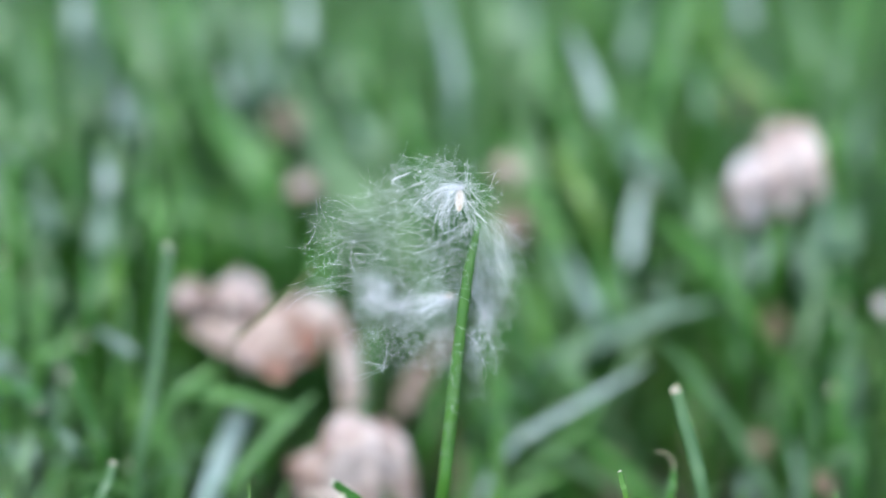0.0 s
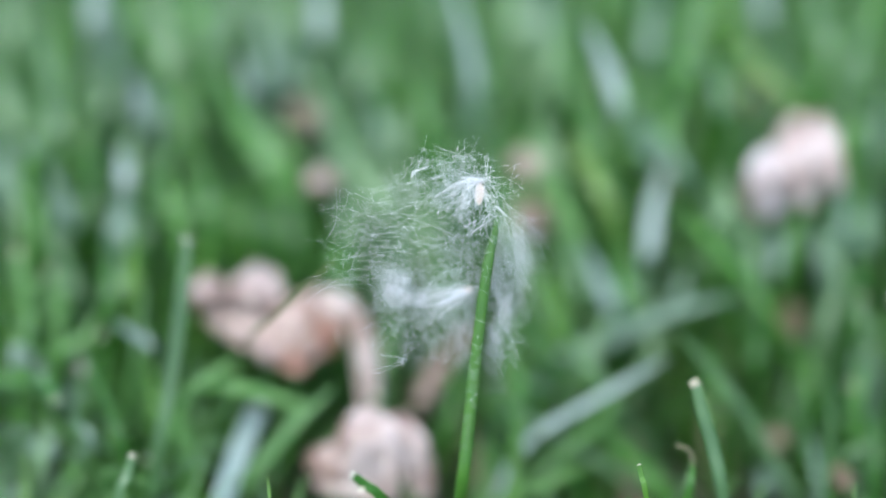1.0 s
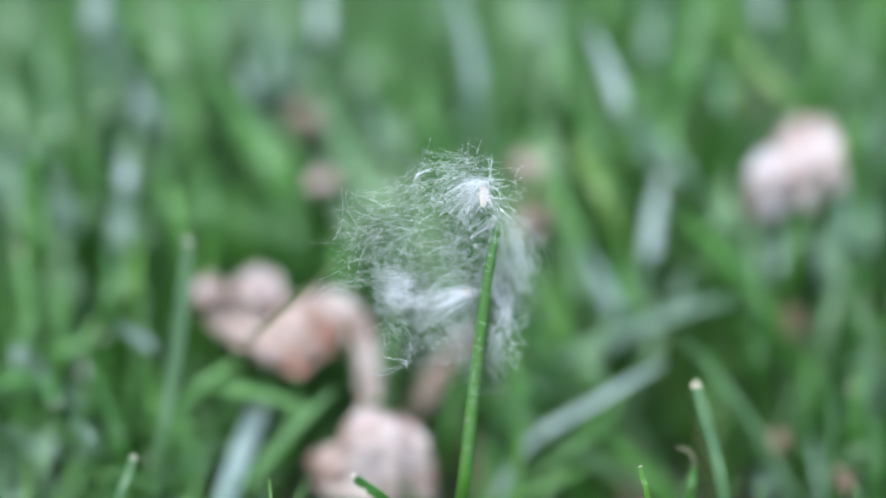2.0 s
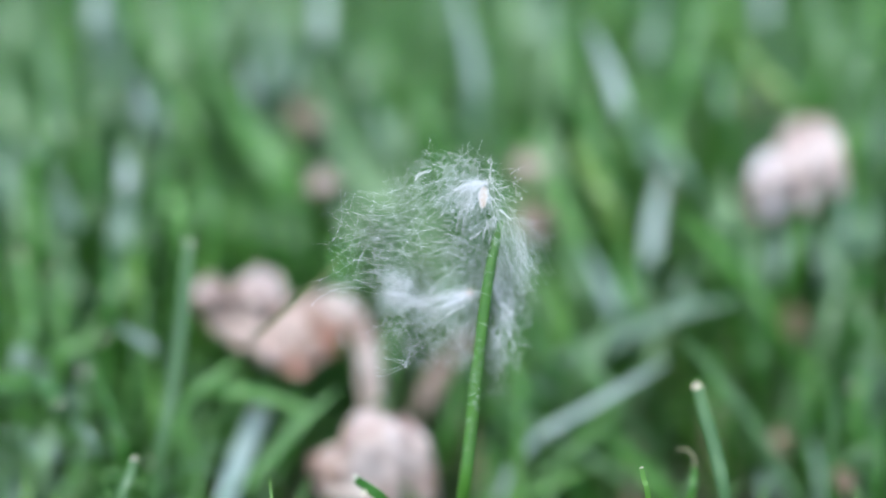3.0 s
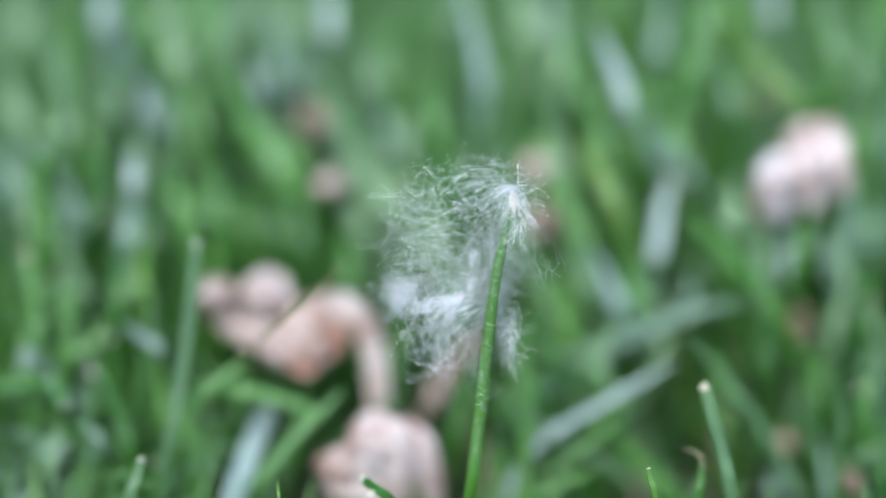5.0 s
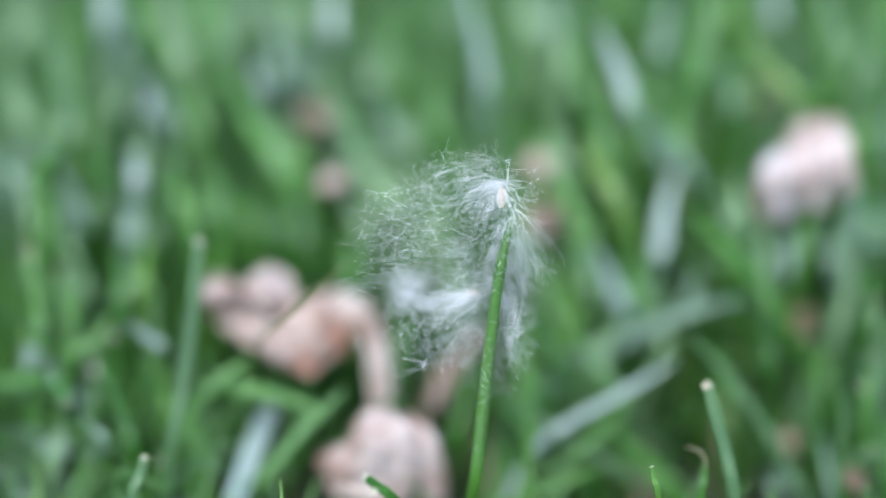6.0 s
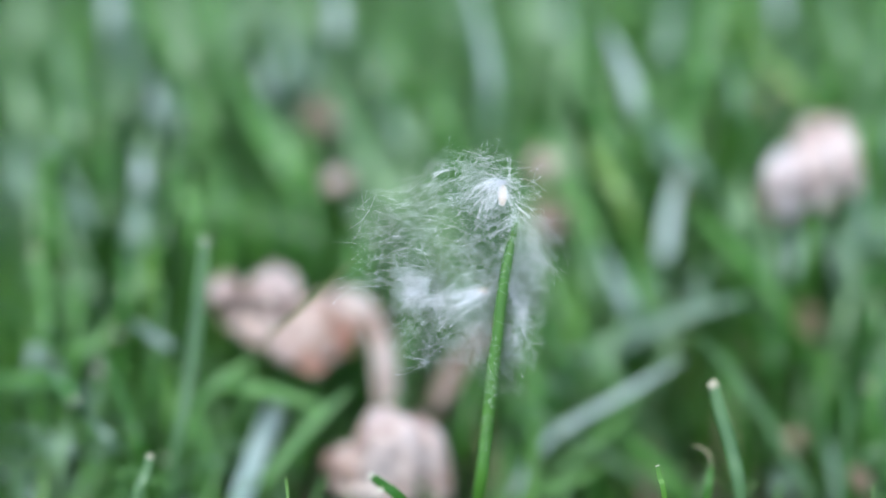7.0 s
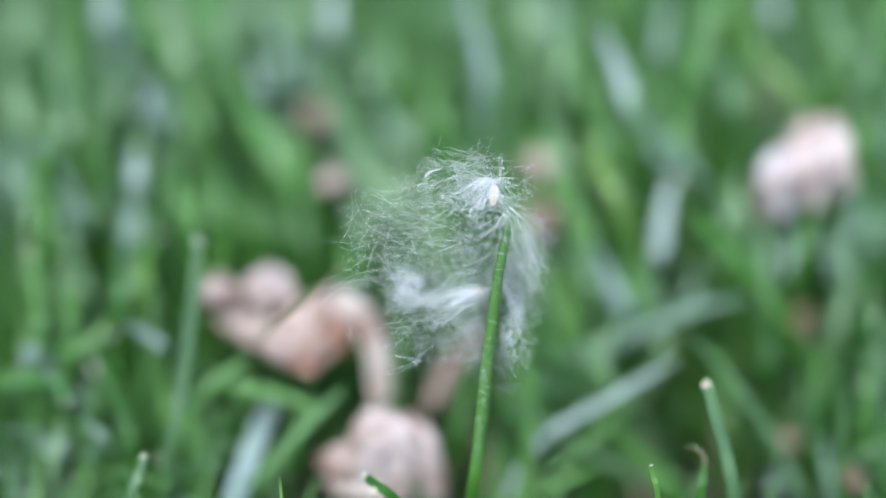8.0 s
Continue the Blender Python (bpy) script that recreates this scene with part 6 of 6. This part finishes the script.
CROWN = (-1.1, -7.2, 14.3)
tuft = hairs("crown_tuft", fluff, "bright tuft of white hairs spreading from the seed", (
    (50, spot(CROWN, (0.35, 0.3, 0.3)), to((-1.0, -0.3, 0.16), (0.25, 0.5, 0.16)), (4.5, 8.5), 0.08, 0.021, 0.07),
    (64, spot(CROWN, (0.45, 0.3, 0.4)), to((-0.85, -0.6, 0.05), (0.45, 0.5, 0.36)), (4.0, 9), 0.09, 0.021, 0.15),
    (60, blob((-3.5, 0, 13.0), (4.5, 3.0, 3.0)), to((-1.0, 0, -0.2), (0.4, 0.4, 0.4)), (3.0, 6.0), 0.14, 0.016, 0.05),
    (34, spot((-1.2, -7.4, 13.2), (0.6, 0.3, 1.0)), to((-0.5, -0.6, -0.5), (0.5, 0.4, 0.4)), (3.0, 6.5), 0.12, 0.023, 0.06),
    (26, spot((-0.7, -7.2, 12.6), (0.5, 0.3, 1.0)), to((0.4, -0.5, -0.7), (0.4, 0.5, 0.4)), (2.5, 5.5), 0.14, 0.022, 0.04),
    (28, spot(CROWN, (0.5, 0.3, 0.4)), to((0.8, -0.2, 0.1), (0.35, 0.5, 0.5)), (1.5, 4.0), 0.16, 0.020, 0.10),
    (4, spot((-0.2, -6.8, 15.0), (0.3, 0.4, 0.3)), to((0.05, 0.2, 1.0), (0.08, 0.3, 0.1)), (2.5, 4.0), 0.04, 0.026, 0.0),
    (6, spot((0.0, -6.8, 9.0), (0.5, 0.4, 0.8)), to((-0.7, -0.2, -0.7), (0.3, 0.3, 0.2)), (2.5, 4.5), 0.08, 0.032, 0.0),
    (14, spot((0.0, -6.8, 9.6), (0.5, 0.5, 1.2)), to((-0.3, -0.2, -0.9), (0.35, 0.3, 0.3)), (2.0, 4.5), 0.10, 0.024, 0.0),
    (5, spot((-11.1, -7, 15.0), (0.2, 0.3, 0.3)), to((0.5, 0, 0.85), (0.06, 0.2, 0.08)), (2, 3.0), 0.05, 0.034, 0.0),
    (20, spot((2.4, -6, 13.5), (1.4, 1.5, 2.6)), round_about, (1.2, 3.0), 0.25, 0.020, 0.0),
    (4, spot((1.0, -7, 10.6), (0.12, 0.3, 0.12)), to((0.75, 0, -0.6), (0.06, 0.2, 0.06)), (1.6, 2.4), 0.03, 0.036, 0.0),
    (50, blob((-2.5, -3, 11.0), (5.0, 3.0, 4.5)), round_about, (1.5, 3.5), 0.2, 0.014, 0.0),
    (14, spot((-1.3, -8.0, 13.4), (0.6, 0.2, 1.0)), to((-0.2, -0.4, -1), (0.4, 0.2, 0.3)), (1.0, 2.4), 0.10, 0.018, 0.0),
    (16, spot((-6.4, -7, 14.6), (1.2, 0.8, 0.9)), round_about, (0.8, 2.2), 0.4, 0.020, 0.0),
), 21, ((-3.2, -6.5, 12.3), (8.5, 6, 7.5)))
seed_grain(tuft, (-1.35, -7.2, 12.3), (-8, 4, 0))
arch = strands("hair_arch", fluff, "thin arching white hairs above the seed", (
    (26, blob((-5.0, -6.5, 17.2), (4.5, 2.0, 1.5)), level(0.22), (4, 9), 0.10, 0.0122),
    (56, blob((-6.0, -5.0, 15.6), (6.0, 3.5, 2.4)), level(0.4), (3, 6), 0.14, 0.0118),
    (40, blob((-11.0, -4.0, 13.2), (5.0, 3.5, 2.4)), level(0.3), (3, 7), 0.12, 0.0100),
    (60, blob((-5.5, 8, 14.5), (8.5, 5, 4.0)), level(0.6), (3, 6), 0.14, 0.017),
    (34, blob((-12.0, 6, 12.5), (5.5, 5, 2.6)), level(0.4), (3, 6), 0.14, 0.014),
    (30, blob((-5.0, -6.0, 16.6), (7.0, 2.0, 2.6)), round_about, (0.4, 1.4), 0.18, 0.0135),
), 31, ((-7.0, -3, 15.0), (10.0, 8, 4.4)))
# the net in four pieces, from its free end to the stem, that the breeze pushes together
net = []
for at, reach, seed in ((-19.5, 4.0, 22), (-14.5, 3.5, 32), (-9.0, 3.5, 42), (-4.5, 3.0, 52)):
    end = 1.0 if at < -19 else 0.0
    net.append(strands("hair_net", fluff, "loose net of wavy white seed hairs", (
        (21, blob((at, -6.0, 4.0), (reach, 3.0, 7.2)), level(0.14), (6, 12), 0.05, 0.0132),
        (3, blob((at, -7.5, 11.0), (reach, 1.5, 0.7)), level(0.08), (6, 11), 0.03, 0.0120),
        (int(4 + 9 * end), blob((at, -7, 4.5), (reach, 2.0, 6)), level(1.1), (2, 5), 0.06, 0.0115),
        (34, blob((at, -6.0, 4.2), (reach + 1, 3, 7.5)), round_about, (0.3, 1.3), 0.25, 0.0152),
        (2, blob((at, -7, 5), (reach, 1, 5)), to((0.2, 0, 1), (0.3, 0.2, 0.2)), (2, 4), 0.05, 0.019),
        (7, blob((at, 1, 4.2), (reach, 5, 7.5)), level(0.5), (6, 12), 0.09, 0.015),
        (16, blob((at, 11, 4.2), (reach, 5, 8)), level(0.6), (4, 9), 0.11, 0.016),
        (7, blob((at, -13, 4.2), (reach, 3, 7)), level(0.6), (5, 10), 0.11, 0.014),
        (int(2 * end), spot((-24.0, -7, -0.8), (0.3, 0.3, 0.2)), to((-1, 0, 0.05), (0.05, 0.1, 0.05)), (5.0, 6.5), 0.05, 0.022),
    ), seed, ((-12.9, -3, 3.6), (12.3, 18, 8.6))))
low = strands("lower_net", fluff, "thin lower net of curly white hairs", (
    (34, blob((-11.5, -6, -6.2), (6.0, 2.5, 4.0)), level(0.7), (3, 8), 0.10, 0.0125),
    (56, blob((-12.0, -6, -6.5), (7.0, 2.5, 4.5)), round_about, (0.3, 1.5), 0.22, 0.0135),
    (56, blob((-11.5, 4, -6.5), (7.5, 6.0, 4.5)), level(0.8), (3, 6), 0.14, 0.015),
    (90, blob((-7.0, 8, -7.5), (6.0, 3.0, 5)), level(0.8), (3, 6), 0.18, 0.017),
    (3, spot((-14.8, -7, -13.0), (0.2, 0.3, 0.2)), to((-0.85, 0, -0.35), (0.1, 0.2, 0.1)), (4.0, 6.5), 0.04, 0.021),
    (4, spot((-11.6, -7, -10.5), (0.2, 0.3, 0.2)), to((0.35, 0, 0.8), (0.2, 0.2, 0.2)), (3, 4.5), 0.08, 0.021),
    (4, spot((-14.0, -7, -11.4), (0.3, 0.3, 0.3)), to((-0.9, 0, 0.25), (0.2, 0.2, 0.15)), (2.5, 4), 0.08, 0.020),
    (6, spot((-12.4, -7, -12.0), (0.4, 0.4, 0.5)), round_about, (0.8, 2), 0.12, 0.022),
    (4, spot((-21.8, -6, -8.5), (0.3, 0.4, 0.4)), to((0.15, 0, -0.9), (0.15, 0.3, 0.15)), (2.0, 4), 0.04, 0.014),
), 23, ((-12.5, -1, -7.0), (11.0, 13, 6.4)))
wool = hairs("wool_clump", fluff, "dense soft clump of white wool", (
    (340, spot((-13.8, 10.5, -1.3), (2.7, 2.4, 2.9)), round_about, (1.0, 2.6), 0.4, 0.021, 0.0),
    (90, spot((-9.5, 6, -3.2), (4.2, 3, 1.6)), level(0.4), (2.5, 5), 0.25, 0.022, 0.0),
), 24, ((-12.5, 7, -2), (7.0, 7, 5.5)))
back = hairs("back_tuft", fluff, "second tuft of white hairs round a seed", (
    (70, spot((-2.9, 6, -1.9), (0.6, 0.5, 0.5)), to((-1, -0.2, -0.30), (0.4, 0.35, 0.32)), (4, 9.5), 0.14, 0.026, 0.015),
    (60, spot((-3.4, 5, -2.2), (1.4, 1, 1.2)), round_about, (1.5, 4), 0.25, 0.024, 0.0),
    (14, spot((-5.0, -0.5, -3.0), (2.0, 1, 0.9)), to((-0.9, 0, -0.42), (0.15, 0.2, 0.16)), (2, 4.5), 0.06, 0.030, 0.0),
    (60, blob((-3.5, 9, 4), (3.4, 4, 6.5)), to((0.1, 0, -1), (0.6, 0.3, 0.5)), (3, 7), 0.15, 0.020, 0.0),
    (70, blob((-3.0, 9, -7), (2.6, 3, 5)), to((0.1, 0, -1), (0.5, 0.3, 0.3)), (3, 7), 0.15, 0.019, 0.0),
    (16, spot((0.35, 8.5, 3.4), (0.16, 0.3, 0.2)), to((0.35, 0, 1.0), (0.06, 0.1, 0.06)), (1.4, 2.2), 0.05, 0.034, 0.0),
    (16, spot((0.3, 8.5, -1.2), (0.4, 0.3, 0.8)), to((0.1, 0, 1.0), (0.25, 0.2, 0.2)), (1.5, 3.0), 0.12, 0.028, 0.0),
), 25)
seed_grain(back, (-2.8, 6.0, -1.7), (0, 78, 10), 0.50)
veil = hairs("hair_veil", fluff, "greyish veil of hanging hairs behind the stem", (
    (12, spot((1.2, -5, 11), (1.2, 1.0, 1.6)), to((0.6, 0.1, -0.8), (0.35, 0.4, 0.4)), (3, 6.0), 0.14, 0.018, 0.02),
    (240, blob((3.2, 8, 3.0), (3.0, 4, 8.0)), to((0.1, 0, -1), (0.4, 0.3, 0.3)), (3, 6), 0.25, 0.021, 0.0),
    (90, blob((4.8, 3, 6.0), (3.2, 4, 4.5)), to((0.4, 0, -0.8), (0.5, 0.3, 0.4)), (2.0, 4.5), 0.2, 0.0145, 0.0),
    (14, blob((4.8, -4, 5.0), (2.8, 3, 3.5)), to((0.45, 0, -0.9), (0.3, 0.3, 0.25)), (2.0, 4), 0.14, 0.018, 0.0),
), 26, ((3.4, 3, 3), (6.2, 13, 11.0)))
tail = hairs("hair_tail", fluff, "curly matted tail of hairs low on the stem", (
    (50, blob((2.2, 3, -7), (1.8, 2.5, 4.6)), to((0.1, 0, -1), (0.5, 0.5, 0.5)), (2.0, 4.5), 0.2, 0.020, 0.0),
    (44, spot((2.3, -1, -5.0), (0.6, 0.8, 2.2)), to((-0.35, 0, -1), (0.6, 0.3, 0.6)), (1.0, 2.6), 0.7, 0.0165, 0.0),
    (70, spot((1.0, -2, -8.8), (0.9, 0.8, 1.8)), round_about, (0.6, 2.0), 0.8, 0.0165, 0.0),
    (9, spot((1.3, -2, -11), (0.6, 0.5, 0.8)), to((0.45, 0, -1), (0.4, 0.3, 0.25)), (1.4, 2.8), 0.3, 0.018, 0.0),
    (80, blob((3.4, 0, -7), (2.4, 3, 4.5)), round_about, (1.0, 3.0), 0.6, 0.015, 0.0),
    (40, blob((0.4, 7, -12.5), (1.6, 2, 4)), to((0, 0, -1), (0.3, 0.3, 0.3)), (2, 4), 0.2, 0.014, 0.0),
), 27, ((2.2, 1, -8), (4.4, 8, 7.0)))


def motions():
    """The breeze turns the tufts about the stem and pushes the net together: seconds, degrees of turn."""
    gusts = ((0, 0.3), (0.5, -1), (1, 0.5), (1.5, 3.6), (1.7, 3.8), (2.3, 3.0), (3, 2), (3.5, 0), (4, 1.3), (4.2, 2.8), (4.3, 4.2),
             (4.4, 8.4), (4.5, 14.8), (4.6, 22.5), (4.7, 27), (5.0, 28.5), (5.4, 28.5), (5.8, 27), (5.9, 20.5), (6, 11), (6.1, 2.9), (6.2, 2), (6.3, 4.5),
             (6.4, 6.5), (6.5, 12.2), (6.6, 18), (6.7, 12.2), (6.8, 6.2), (6.9, 5.2), (7, 5.2), (7.1, 3.2), (7.2, 0), (7.3, -1.2), (7.5, 0.3), (8, 2.6))
    shares = [(part, 1.0, 0.0) for part in (tuft, arch, veil, tail, back)]
    shares += [(part, 0.3, slide) for part, slide in zip(net, (5.2, 3.2, 1.6, 1.2))]
    shares += [(low, 0.45, 1.6), (wool, 0.15, 0.0)]
    for part, turn, slide in shares:
        walk(part, [(t, pose(slide * MM * a / 27, 0, -0.00055 * a / 27, 0, 0, turn * a)) for t, a in gusts])


motions()
